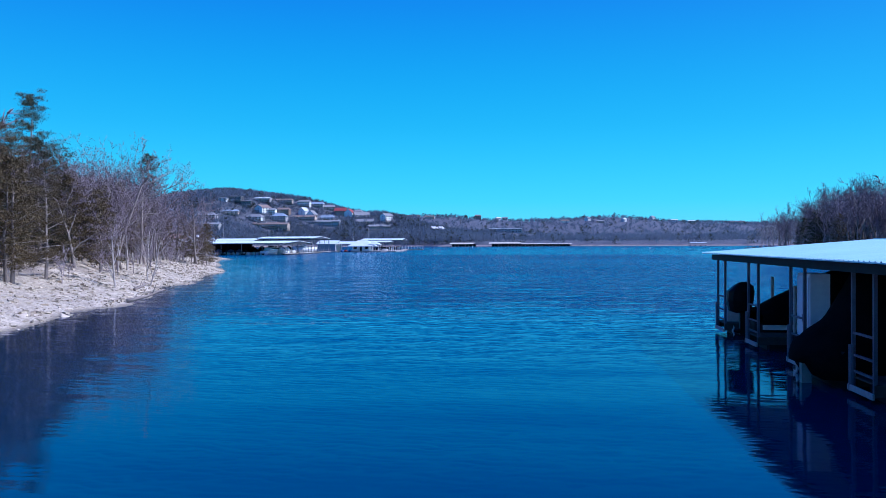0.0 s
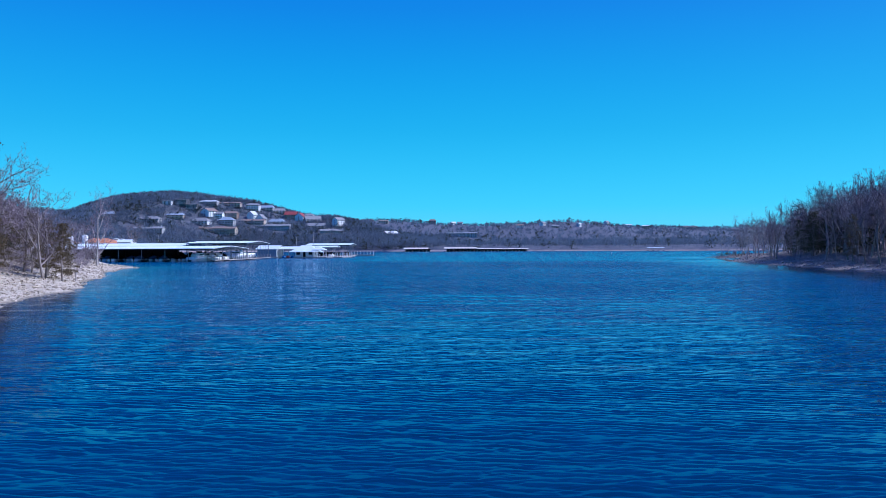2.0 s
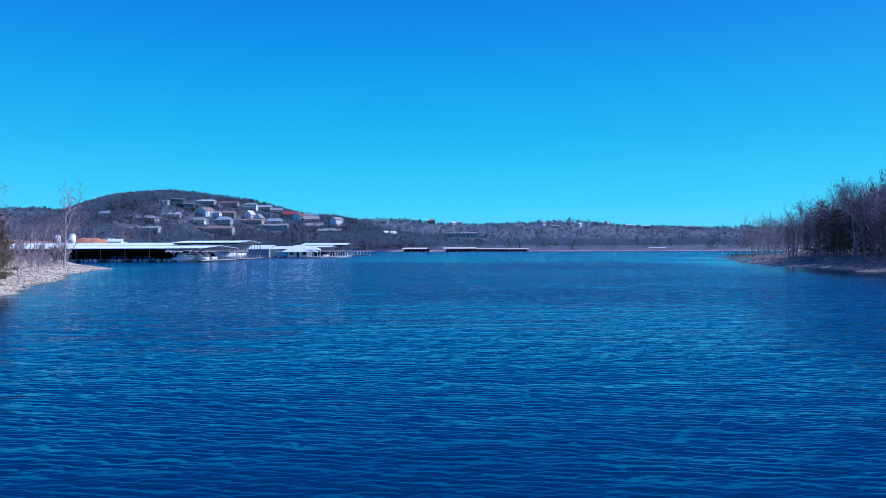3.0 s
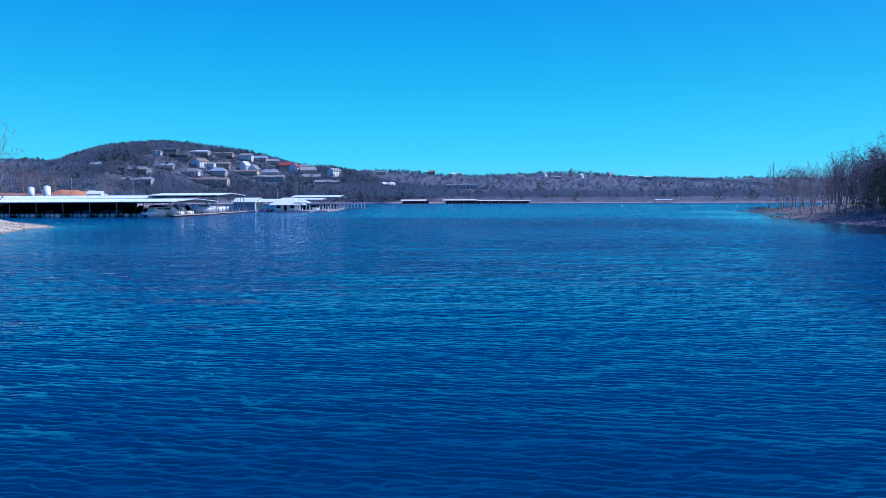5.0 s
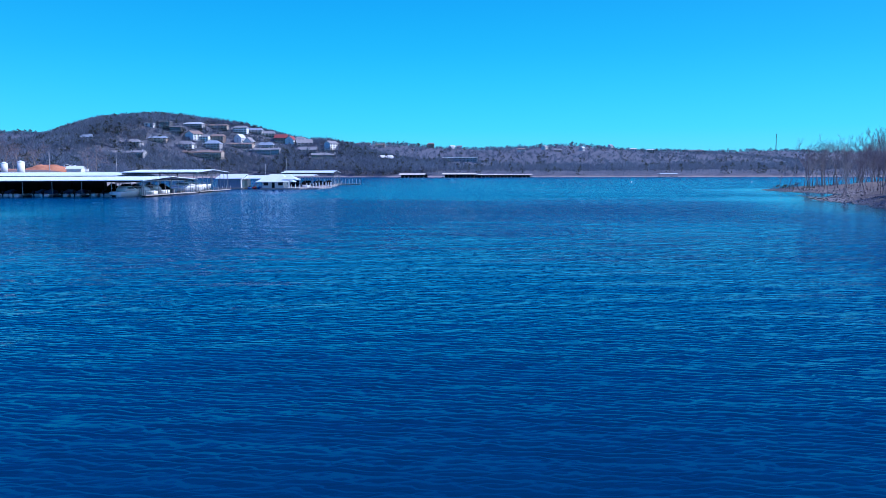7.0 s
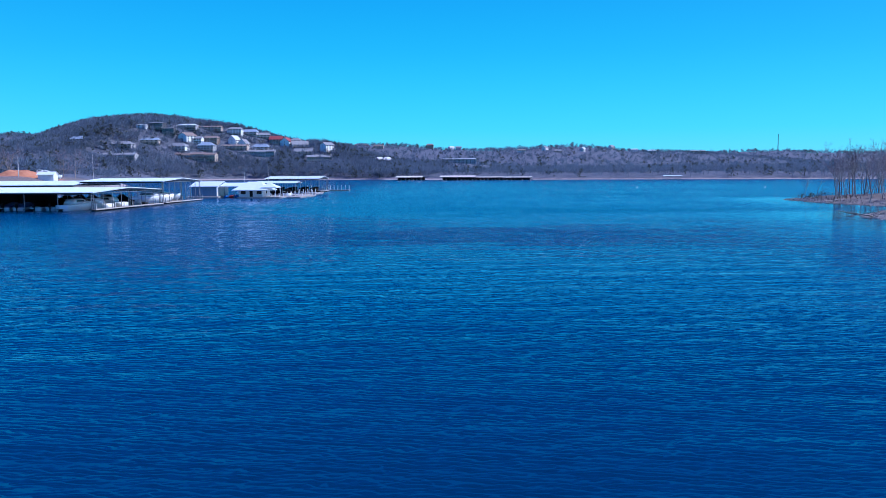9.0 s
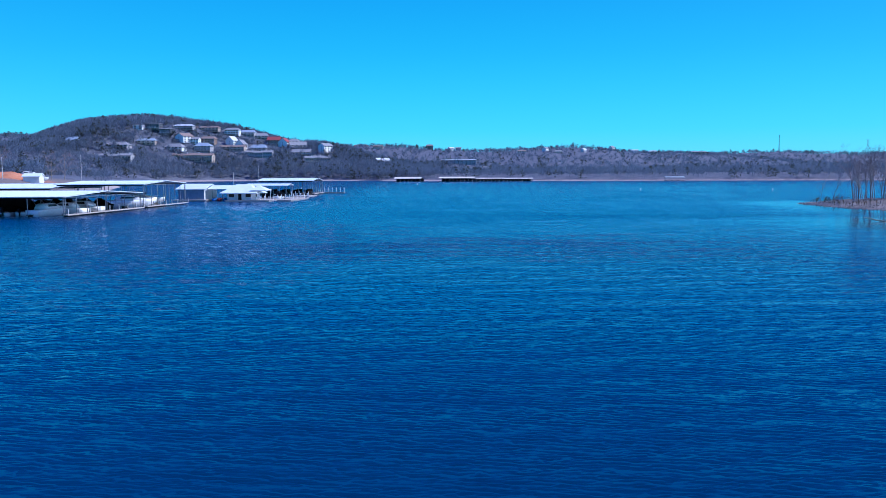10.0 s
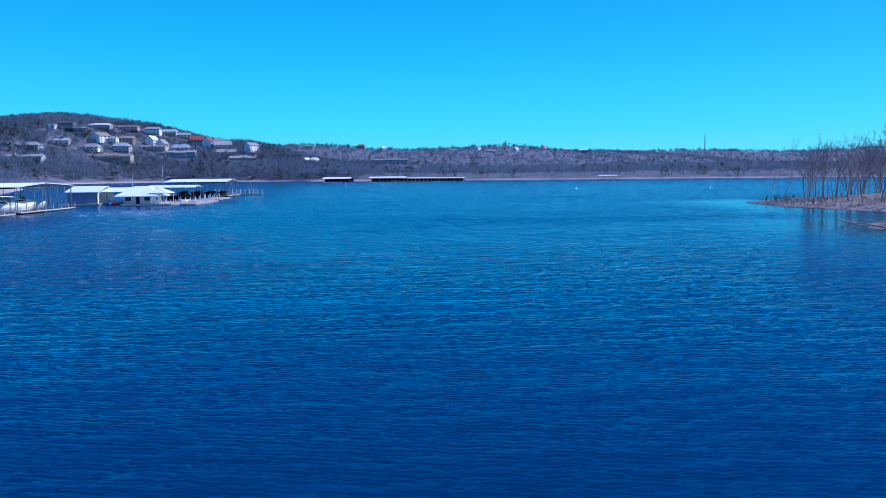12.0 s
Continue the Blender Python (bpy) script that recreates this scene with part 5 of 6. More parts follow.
for x in (-85.5, -82.3, -79.2):
    for y in (362, 372.5):
        bit("post", Geo().box(x - 0.06, x + 0.06, y - 0.06, y + 0.06, 0.44, 3.6), STEEL, slip)
raft(-78.5, -65, 352, 366)
building(pose(-74.6, 358.5, 0.44), "white floating marina store with pale hipped roof", 7.6, 8.0, 2.75, 4.5, WHITE_BOARD, METAL_ROOF, 0.45, 3, name="marina_store", door=True, over=1.9)
porch = thing("porch_roof", pose(0, 0, 0), "pale pyramid porch roof on slim posts", "porch")
g = Geo()
g.add([(-71.2, 353.5, 3.35), (-66.4, 353.5, 3.35), (-66.4, 360, 3.35), (-71.2, 360, 3.35), (-69.4, 356.8, 4.9), (-71.2, 353.5, 3.2), (-66.4, 353.5, 3.2), (-66.4, 360, 3.2), (-71.2, 360, 3.2)], [(0, 1, 4), (1, 2, 4), (2, 3, 4), (3, 0, 4), (5, 6, 1, 0), (6, 7, 2, 1), (7, 8, 3, 2), (8, 5, 0, 3), (5, 8, 7, 6)])
bit("roof", g, METAL_ROOF, porch)
for x, y in ((-70.9, 353.8), (-66.7, 353.8), (-66.7, 359.7), (-70.9, 359.7), (-68.8, 353.8)):
    bit("post", Geo().box(x - 0.06, x + 0.06, y - 0.06, y + 0.06, 0.44, 3.25), WHITE_BOARD, porch)
fuel = thing("fuel_canopy", pose(0, 0, 0), "flat white canopy on posts over the fuel dock", "canopy")
bit("roof", ribbed_roof(-80, -65.5, 377, 386, 4.4, 5.0, "x", 0.12, 1.2, 0.03), METAL_ROOF, fuel)
for x in (-79.5, -75, -70.5, -66):
    for y in (377.5, 385.5):
        bit("post", Geo().box(x - 0.06, x + 0.06, y - 0.06, y + 0.06, 0.44, 4.45), STEEL, fuel)
raft(-80.5, -62, 372, 388)
raft(-63, -58.6, 352.5, 377)
raft(-69, -62.8, 396, 411)


def mooring_posts(x0, y0, x1, y1, n, h=1.5):
    for i in range(n):
        t = i / (n - 1)
        p = thing("mooring_post", pose(x0 + (x1 - x0) * t, y0 + (y1 - y0) * t, 0.42), "short white mooring post on a floating deck", "mooring post", group="white mooring posts")
        bit("pile", Geo().bevelled(-0.1, 0.1, -0.1, 0.1, 0, h, 0.02), WHITE_BOARD, p)
        bit("cap", Geo().loft([[(c * 0.12, s * 0.12, h), ] * 1 for c, s in ()] or [[(-0.12, -0.12, h), (0.12, -0.12, h), (0.12, 0.12, h), (-0.12, 0.12, h)], [(-0.02, -0.02, h + 0.08), (0.02, -0.02, h + 0.08), (0.02, 0.02, h + 0.08), (-0.02, 0.02, h + 0.08)]]), WHITE_BOARD, p)


mooring_posts(-62.8, 353, -58.9, 376.5, 9)
mooring_posts(-70.5, 352.4, -64, 352.6, 6, 1.1)
mooring_posts(-69, 396.3, -63, 396.3, 5)
pier = thing("pier", pose(0, 0, 0), "long low pier with white posts reaching into the lake", "pier")
bit("deck", Geo().bevelled(-98, -59.8, 451.5, 453.6, 0.3, 0.5, 0.03), DECK, pier)
bit("float", Geo().bevelled(-97.5, -60, 451.8, 453.3, -0.3, 0.3, 0.05), FLOAT, pier)
mooring_posts(-78, 451.7, -60, 451.7, 12, 1.9)
covered_boat(pose(-66, 366, 0.05, 0, 0, 95), "dark-covered boat at the fuel dock", 8.0, 2.6, 1.2, 0.9, CANVAS, 0, 0.4)
for x, y, size in ((-87, 437, 8.5), (-82, 438, 9.0), (-77, 437.5, 9.5), (-72.5, 438, 8.5)):
    covered_boat(pose(x, y, 0.05, 0, 0, 90), "dark-covered boat under the far dock roof", size, 2.9, 1.5, 0.35, CANVAS, 0, 0.45, SHADED_BLACK)
for x in (-77.5, -73, -69):
    covered_boat(pose(x, 377.5, 0.05, 0, 0, 90), "dark-covered boat under the fuel canopy", 7.5, 2.6, 1.2, 0.35, CANVAS, 0, 0.45, SHADED_BLACK)
covered_boat(pose(-72.5, 390, 0.05, 0, 0, 92), "dark-covered boat beside the far floating deck", 8.0, 2.6, 1.2, 0.9, CANVAS, 0, 0.4)
for i, (x, mat, lab) in enumerate(((-84.5, BLUE_PAINT, "blue"), (-82.8, RED_PAINT, "red"), (-81.0, BLUE_PAINT, "blue"), (-79.4, BLUE_PAINT, "blue"))):
    jet = thing("jet_ski", pose(x, 359.8, 0.12, 0, 0, 90), lab + " jet ski on a low float beside the shed", "jet ski", group="jet skis")
    bit("hull", Geo().loft(hull_rings(2.9, 1.05, 0.5, 0.12, 0.2, 8)), mat, jet, "", True)
    bit("seat", Geo().bevelled(0.3, 1.6, -0.18, 0.18, 0.5, 0.85, 0.08), BLACK, jet)
    bit("handlebar", Geo().rod((1.75, -0.35, 1.0), (1.75, 0.35, 1.0), 0.025, 6).rod((1.95, 0, 0.55), (1.75, 0, 1.0), 0.06, 6), BLACK, jet)


def pole(x, y, z0, z1, label, r=0.09, name="flagpole"):
    p = thing(name, pose(x, y, z0), label, "pole")
    bit("shaft", Geo().rod((0, 0, -0.3), (0, 0, z1 - z0), r, 8, r * 0.55), FLOAT, p)
    bit("cap", Geo().rod((0, 0, z1 - z0), (0, 0, z1 - z0 + 0.12), r * 0.9, 8, r * 0.3), FLOAT, p)


pole(-77.9, 387.5, 0.42, 10.9, "tall white pole on the fuel dock")
pole(-82.0, 372.6, 0.42, 8.6, "slim white pole beside the slip roof")

# ---- the village on the hill and along the far shore ----
SIDING = {
    "white": WHITE_BOARD,
    "grey": surface("grey_siding", (0.26, 0.26, 0.27), (0.40, 0.40, 0.41), 0.5, 0.7),
    "tan": surface("tan_siding", (0.34, 0.27, 0.21), (0.52, 0.43, 0.35), 0.5, 0.75),
    "brown": surface("brown_siding", (0.16, 0.11, 0.085), (0.27, 0.20, 0.16), 0.5, 0.75),
    "dark": surface("dark_modern_siding", (0.05, 0.055, 0.065), (0.10, 0.105, 0.12), 0.5, 0.5),
}
ROOFING = {
    "grey": surface("grey_shingles", (0.17, 0.17, 0.18), (0.30, 0.30, 0.31), 0.4, 0.85, bump=0.3),
    "blue": surface("blue_grey_metal_roof", (0.22, 0.27, 0.33), (0.34, 0.40, 0.46), 0.4, 0.45),
    "brown": surface("brown_shingles", (0.17, 0.12, 0.10), (0.29, 0.22, 0.19), 0.4, 0.85, bump=0.3),
    "red": surface("red_roof", (0.22, 0.045, 0.04), (0.34, 0.08, 0.07), 0.4, 0.6, bump=0.2),
    "tan": surface("dull_tan_metal_roof", (0.26, 0.23, 0.20), (0.40, 0.36, 0.32), 0.4, 0.6),
    "pale": surface("pale_metal_roof", (0.50, 0.52, 0.53), (0.68, 0.69, 0.69), 0.4, 0.45),
}
HOUSES = "houses on the wooded hill"


def hill_house(x, y, w, wall, roof, label, d=11.0, storeys=1, rise=2.6, hip=0.0, turn=0.0, windows=4, chimney=False, group=HOUSES, lower=3.0, name="house", base=None):
    z = float(land_height(np.array([x]), np.array([y]))[0]) if base is None else base
    b = building(pose(x, y, z, 0, 0, turn), label, w, d, 2.9 * storeys, 2.9 * storeys + rise, SIDING[wall], ROOFING[roof], hip, windows, -lower, storeys + 1, group, False, chimney, name=name, over=0.9)
    if w > 12 and d < 15:
        # a timber deck on posts along the lake side, with its railing
        deck = bit("deck", Geo().box(-w / 2, w / 2, -d / 2 - 2.6, -d / 2 - 0.05, -0.25, -0.05), SIDING["tan"], b, "timber deck on the lake side")
        rail = Geo().box(-w / 2, w / 2, -d / 2 - 2.6, -d / 2 - 2.5, 0.85, 0.97)
        for i in range(int(w / 1.6) + 1):
            px = -w / 2 + 0.05 + (w - 0.1) * i / int(w / 1.6)
            rail.box(px - 0.05, px + 0.05, -d / 2 - 2.59, -d / 2 - 2.51, -0.05, 0.85)
        bit("railing", rail, WHITE_BOARD, deck, "pale railing")
        for px in (-w / 2 + 0.2, 0.0, w / 2 - 0.2):
            bit("deck_post", Geo().box(px - 0.12, px + 0.12, -d / 2 - 2.5, -d / 2 - 2.26, -lower, -0.25), SIDING["tan"], deck)
    return b


hill_house(-429, 1160, 18, "dark", "grey", "large dark modern house with white terrace walls", 14, 2, 0.9, 0.3, 0, 6)
hill_house(-412, 1158, 15, "dark", "grey", "dark modern wing with wide windows and white base", 13, 2, 0.8, 0.3, 0, 5)
hill_house(-445, 1150, 12, "white", "pale", "low white garage wing beside the modern house", 8, 1, 0.6, 0.2, 0, 2)
hill_house(-398, 1185, 25, "grey", "pale", "long low house with pale metal roof", 11, 1, 1.9, 0.25, 0, 6)
hill_house(-388, 1155, 17, "white", "brown", "white two-storey house with a gable to the lake", 16, 2, 4.2, 0, 62, 3)
hill_house(-374, 1158, 10, "white", "grey", "white side wing with small gable", 10, 2, 2.6, 0, 0, 3)
hill_house(-447, 1093, 28, "grey", "grey", "wide grey house with hipped shingle roof", 13, 1, 3.4, 0.35, 0, 6)
hill_house(-424, 1124, 22, "tan", "blue", "low house with blue-grey metal roof", 12, 1, 2.6, 0.2, 8, 4)
hill_house(-390, 1129, 24, "white", "grey", "white house with wide grey hipped roof", 13, 1, 4.0, 0.4, -8, 5)
hill_house(-360, 1147, 21, "grey", "blue", "grey house with blue hipped metal roof", 13, 2, 3.8, 0.5, 0, 5)
hill_house(-361, 1170, 18, "brown", "brown", "brown wooden house among cedars", 12, 2, 2.6, 0.2, 0, 4)
hill_house(-333, 1173, 38, "tan", "brown", "long low tan building with brown roof", 10, 1, 1.8, 0, 0, 8)
hill_house(-335, 1184, 11, "white", "pale", "white steep-gabled house facing the lake", 12, 2, 5.4, 0, 70, 3)
hill_house(-322, 1182, 11, "white", "grey", "white twin gable of the lakeside house", 12, 2, 5.6, 0, 78, 3)
hill_house(-342, 1212, 19, "white", "grey", "white house high on the hill", 11, 2, 2.6, 0.3, 0, 5)
hill_house(-325, 1225, 20, "grey", "blue", "grey house with blue-grey roof near the crest", 11, 1, 3.0, 0.2, 0, 4)
hill_house(-308, 1230, 18, "grey", "grey", "grey house near the crest", 11, 1, 3.0, 0.2, 10, 4)
hill_house(-287, 1219, 17, "brown", "red", "house with bright red roof on the hill", 12, 2, 4.4, 0, 0, 4)
hill_house(-273, 1216, 11, "white", "red", "white gabled wing of the red-roofed house", 13, 2, 5.0, 0, 76, 3)
hill_house(-301, 1190, 22, "grey", "blue", "grey-blue house with hipped roof", 12, 1, 3.8, 0.35, 0, 4)
hill_house(-261, 1222, 13, "white", "grey", "small white house with square upper storey", 10, 2, 2.6, 0.4, 0, 3)
hill_house(-254, 1213, 22, "grey", "grey", "grey gabled house on the slope", 12, 1, 4.6, 0, 24, 4)
hill_house(-241, 1180, 24, "tan", "grey", "tan house with broad grey roof", 13, 1, 3.6, 0, 0, 5)
hill_house(-212, 1190, 16, "white", "grey", "tall white house with gable and balconies", 11, 3, 3.4, 0, 58, 3)
hill_house(-492, 1073, 17, "grey", "blue", "house with dark blue roof among bare trees", 12, 1, 3.2, 0.4, 0, 4)
hill_house(-373, 1202, 32, "tan", "brown", "low tan house behind a retaining wall", 9, 1, 1.6, 0.1, 0, 7)
hill_house(-290, 1226, 15, "brown", "brown", "brown-roofed house at the hill crest", 10, 1, 2.8, 0.2, 0, 3)
hill_house(-584, 1178, 12, "white", "pale", "white-roofed cabin on the hill shoulder", 8, 1, 1.6, 0, -20, 2)


def condo_row(x, y, n, unit, wall, roof, label, storeys, turn=0.0, step=0.0):
    """Joined lakeside flats: one thing a unit, each with its chimney."""
    level = float(land_height(np.array([x]), np.array([y - 4]))[0])
    for i in range(n):
        dx = (i - (n - 1) / 2) * (unit + 0.02)
        c, s = math.cos(radians(turn)), math.sin(radians(turn))
        px, py = x + dx * c, y + dx * s + step * (i % 2)
        hill_house(px, py, unit, wall, roof, label, 12, storeys, 2.2, 0, turn, 4, True, "joined flats above the lake", 6.0, base=level + 0.4 * (i % 2))


condo_row(-440, 1053, 4, 14, "grey", "grey", "long low flats with grey roof above bare trees", 1)
condo_row(-374, 1117, 5, 14.5, "tan", "brown", "long brown-roofed flats above the woods", 1)
condo_row(-301, 1170, 4, 12, "grey", "grey", "grey flats with white chimneys above the shore", 2, 0, 1.5)
condo_row(-214, 1149, 3, 10.5, "tan", "grey", "stepped flats with tall white chimneys", 2, 12, 2.0)

FARHOUSES = "houses on the far ridges"
hill_house(-41, 1335, 52, "grey", "pale", "long flat-roofed building above the far shore", 20, 2, 0.8, 0.05, 0, 9, group=FARHOUSES, lower=4)
hill_house(-137, 1189, 18, "grey", "pale", "pale sloping roof on the wooded slope", 16, 1, 4.5, 0, 35, 3, group=FARHOUSES)
hill_house(-143, 2200, 18, "brown", "brown", "tall brown house on the far ridge", 12, 3, 3.5, 0.3, 0, 4, group=FARHOUSES)
hill_house(-88, 2196, 14, "white", "pale", "bright white house on the far ridge", 10, 2, 3.0, 0, 40, 3, group=FARHOUSES)
hill_house(-70, 2199, 14, "white", "grey", "white house beside the ridge road", 10, 2, 2.5, 0, 0, 3, group=FARHOUSES)
hill_house(83, 2051, 20, "white", "brown", "white ranch house on the far slope", 10, 2, 2.5, 0.2, 0, 4, group=FARHOUSES)
hill_house(140, 2072, 16, "white", "grey", "white gabled house on the far slope", 10, 2, 3.5, 0, 60, 3, group=FARHOUSES)
hill_house(168, 2040, 18, "tan", "grey", "tan house among far trees", 10, 1, 2.5, 0.2, 0, 4, group=FARHOUSES)
hill_house(228, 2060, 11, "white", "pale", "small white far house", 9, 2, 3.0, 0, 50, 2, group=FARHOUSES)
hill_house(326, 2270, 13, "white", "grey", "white house with turret on the ridge", 10, 3, 4.5, 0, 50, 3, group=FARHOUSES)
hill_house(385, 2270, 16, "white", "pale", "pale house at the ridge end", 10, 2, 2.0, 0, 0, 3, group=FARHOUSES)
hill_house(430, 2270, 20, "grey", "pale", "grey ridge house with pale roof", 10, 2, 2.0, 0.1, 0, 4, group=FARHOUSES)
hill_house(576, 2382, 40, "tan", "grey", "long hilltop building with columns", 14, 2, 2.0, 0, 0, 12, group=FARHOUSES)
hill_house(-316, 2190, 36, "tan", "brown", "long tan house on a bare ridge", 11, 1, 2.2, 0.1, 0, 6, group=FARHOUSES)
hill_house(-258, 2073, 24, "tan", "brown", "tan house on cleared ground", 11, 2, 2.2, 0.1, 0, 4, group=FARHOUSES)

# radio mast on the distant ridge
tz = float(land_height(np.array([1075.0]), np.array([3200.0]))[0])
mast = thing("radio_mast", pose(1075, 3200, tz), "slender lattice radio mast on the distant ridge", "mast")
for sx, sy in ((-1, -0.6), (1, -0.6), (0, 1.1)):
    bit("leg", Geo().rod((sx * 2.2, sy * 2.2, -1), (sx * 0.7, sy * 0.7, 62), 0.5, 5), STEEL, mast)
for k in range(12):
    a, b = 5 * k, 5 * k + 5
    q = lambda z: 2.2 - 1.5 * z / 62
    bit("brace", Geo().rod((-q(a), -0.6 * q(a), a), (q(b), -0.6 * q(b), b), 0.2, 4), STEEL, mast)

# covered docks along the far shore
CREAM_ROOF = surface("cream_metal_roof", (0.62, 0.55, 0.45), (0.78, 0.71, 0.60), 0.4, 0.6)
covered_dock("far low covered dock with pale cream roof", -46, -12, 906, 924, 3.3, 4.6, 5.6, end_fingers=False, roof_mat=CREAM_ROOF)
covered_dock("middle far covered dock with a lower cream roof", -10, 16, 908, 924, 2.7, 3.4, 5.2, end_fingers=False, roof_mat=CREAM_ROOF)
covered_dock("end far covered dock with pale cream roof", 17, 44, 909, 925, 2.5, 3.3, 5.4, end_fingers=False, roof_mat=CREAM_ROOF)
covered_dock("small far covered dock with pale cream roof", -92, -66, 930, 948, 3.0, 4.4, 5.2, end_fingers=False, roof_mat=CREAM_ROOF)
covered_dock("tiny far boat dock with flat pale roof", 166, 182, 882, 892, 3.2, 3.8, 5.0, end_fingers=False)

# overlapping black boats, added to give the shade under the far roofs
for i in range(23):
    covered_boat(pose(-42 + 3.75 * i, 909.5, 0.02, 0, 0, 90), "added black boat shape for shade in a far slip", 7.5, 3.8, 1.9, 1.0, CANVAS, 0, 0.5, SHADED_BLACK)
for i in range(7):
    covered_boat(pose(-89 + 4 * i, 935.5, 0.02, 0, 0, 90), "added black boat shape for shade in a small far dock", 7.0, 3.9, 1.9, 1.2, CANVAS, 0, 0.5, SHADED_BLACK)

# the heap of orange clay left on the cleared ground
CLAY = surface("orange_clay_soil", (0.34, 0.12, 0.055), (0.56, 0.25, 0.13), 0.5, 0.95, bump=0.5)
gx, gy = np.meshgrid(np.linspace(-16, 16, 41), np.linspace(-9, 9, 25))
swell = np.maximum(0, 1 - (gx / 12) ** 2 - (gy / 8.5) ** 2) ** 0.8 * (2.6 + 0.5 * wavy(gx, gy, 6, 0.2)) + 0.25 * wavy(gx, gy, 2.3, 1.7)
foot = land_height(gx - 205, gy + 453)
gz = np.maximum(foot - 0.25 + swell, foot - 0.3)
quads = [(r * 41 + c, r * 41 + c + 1, (r + 1) * 41 + c + 1, (r + 1) * 41 + c) for r in range(24) for c in range(40)]
heap_mesh = bpy.data.meshes.new("clay_mound")
heap_mesh.from_pydata(np.stack([gx, gy, gz - 6.5], -1).reshape(-1, 3).tolist(), [], quads)
heap_mesh.polygons.foreach_set("use_smooth", [True] * len(quads))
heap_mesh.materials.append(CLAY)
heap = new("clay_mound", heap_mesh)
heap.matrix_world = pose(-205, 453, 6.5)
tagged(heap, "low mound of bare orange clay on cleared ground", "soil mound")

# silos, stored boats and poles on the cleared ground behind the marina
for x, y, r, h in ((-186.2, 396, 1.4, 5.4), (-193.6, 397, 1.25, 3.4)):
    z = float(land_height(np.array([x]), np.array([y]))[0])
    silo = thing("silo", pose(x, y, z), "white cylindrical tank on cleared ground", "tank", group="white tanks")
    bit("shell", Geo().loft([[(r * math.cos(t), r * math.sin(t), zz) for t in (2 * math.pi * i / 20 for i in range(20))] for zz in (-0.5, h)]), WHITE_BOARD, silo, "", True)
    bit("lid", Geo().loft([[(q * math.cos(t), q * math.sin(t), zz) for t in (2 * math.pi * i / 20 for i in range(20))] for zz, q in ((h, r * 1.03), (h + 0.15, r * 1.03), (h + 0.7, r * 0.15))]), METAL_ROOF, silo)
for x, y, turn in ((-200, 458, 10), (-193, 452, 4), (-206, 464, 14)):
    z = float(land_height(np.array([x]), np.array([y]))[0])
    cruiser(pose(x, y, z + 0.7, 0, 0, turn), "white boat stored ashore on stands", 6.5, 2.4, 0.9)
sz = float(land_height(np.array([-190.0]), np.array([447.0]))[0])
building(pose(-190, 447, sz, 0, 0, 8), "small pale blue metal storage shed on cleared ground", 6.5, 5.0, 2.8, 3.9, WHITE_BOARD, METAL_ROOF, 0, 0, name="storage_shed", sides=False)
pz = float(land_height(np.array([-186.0]), np.array([480.0]))[0])
pole(-186, 480, pz, 17.0, "tall utility pole behind the marina", 0.16, "utility_pole")
pz = float(land_height(np.array([-193.0]), np.array([430.0]))[0])
pole(-193, 430, pz, 15.2, "leaning grey utility pole on cleared ground", 0.16, "utility_pole")
for x, y in ((68.5, 486), (122, 472), (-50, 700)):
    buoy = thing("buoy", pose(x, y, 0), "small white marker buoy on the water", "buoy", group="marker buoys")
    bit("body", Geo().loft([[(r * math.cos(t), r * math.sin(t), zz) for t in (2 * math.pi * i / 10 for i in range(10))] for zz, r in ((-0.3, 0.12), (0.0, 0.18), (0.5, 0.15), (0.85, 0.11), (0.9, 0.05))]), WHITE_BOARD, buoy, "", True)
    bit("band", Geo().loft([[(r * math.cos(t), r * math.sin(t), zz) for t in (2 * math.pi * i / 10 for i in range(10))] for zz, r in ((0.55, 0.155), (0.66, 0.145))]), RED_PAINT, buoy)

# ---- the woods round the houses on the hill, cut low before the houses ----
SITES = [(o.matrix_world.translation.x, o.matrix_world.translation.y, max(abs(c[0]) for w in o.children if w.name.startswith("wall") for c in w.bound_box)) for o in bpy.data.objects if o.name.startswith("house") and not o.parent]
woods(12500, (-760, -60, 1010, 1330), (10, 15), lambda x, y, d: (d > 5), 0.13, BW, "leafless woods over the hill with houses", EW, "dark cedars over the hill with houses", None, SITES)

# ---- stones of the shore ----
LIMESTONE = surface("pale_limestone", (0.37, 0.305, 0.22), (0.66, 0.57, 0.44), 1.3, 0.9, bump=0.5, fine=11, vary=0.3)
BROWN_STONE = surface("brown_grey_stone", (0.18, 0.15, 0.135), (0.40, 0.345, 0.315), 1.3, 0.9, bump=0.5, fine=11)
sr = np.random.default_rng(5)


def slab_mesh(seed):
    """A broken flat stone of unit size with uneven, rounded edges."""
    r = np.random.default_rng(seed)
    n = 7
    ang = np.sort(r.uniform(0, 2 * math.pi, n)) * 0.4 + np.arange(n) * 2 * math.pi / n * 0.6
    rad = r.uniform(0.36, 0.55, n)
    g = Geo()
    rings = []
    for z, k in ((-0.2, 0.9), (0.08, 1.0), (0.2, 0.82)):
        rings.append([(math.cos(a) * q * k, math.sin(a) * q * k * 0.75, z + r.normal(0, 0.03)) for a, q in zip(ang, rad)])
    g.loft(rings)
    me = g.mesh("stone")
    me.materials.append(LIMESTONE)
    return me


slabs = [slab_mesh(i) for i in range(9)]


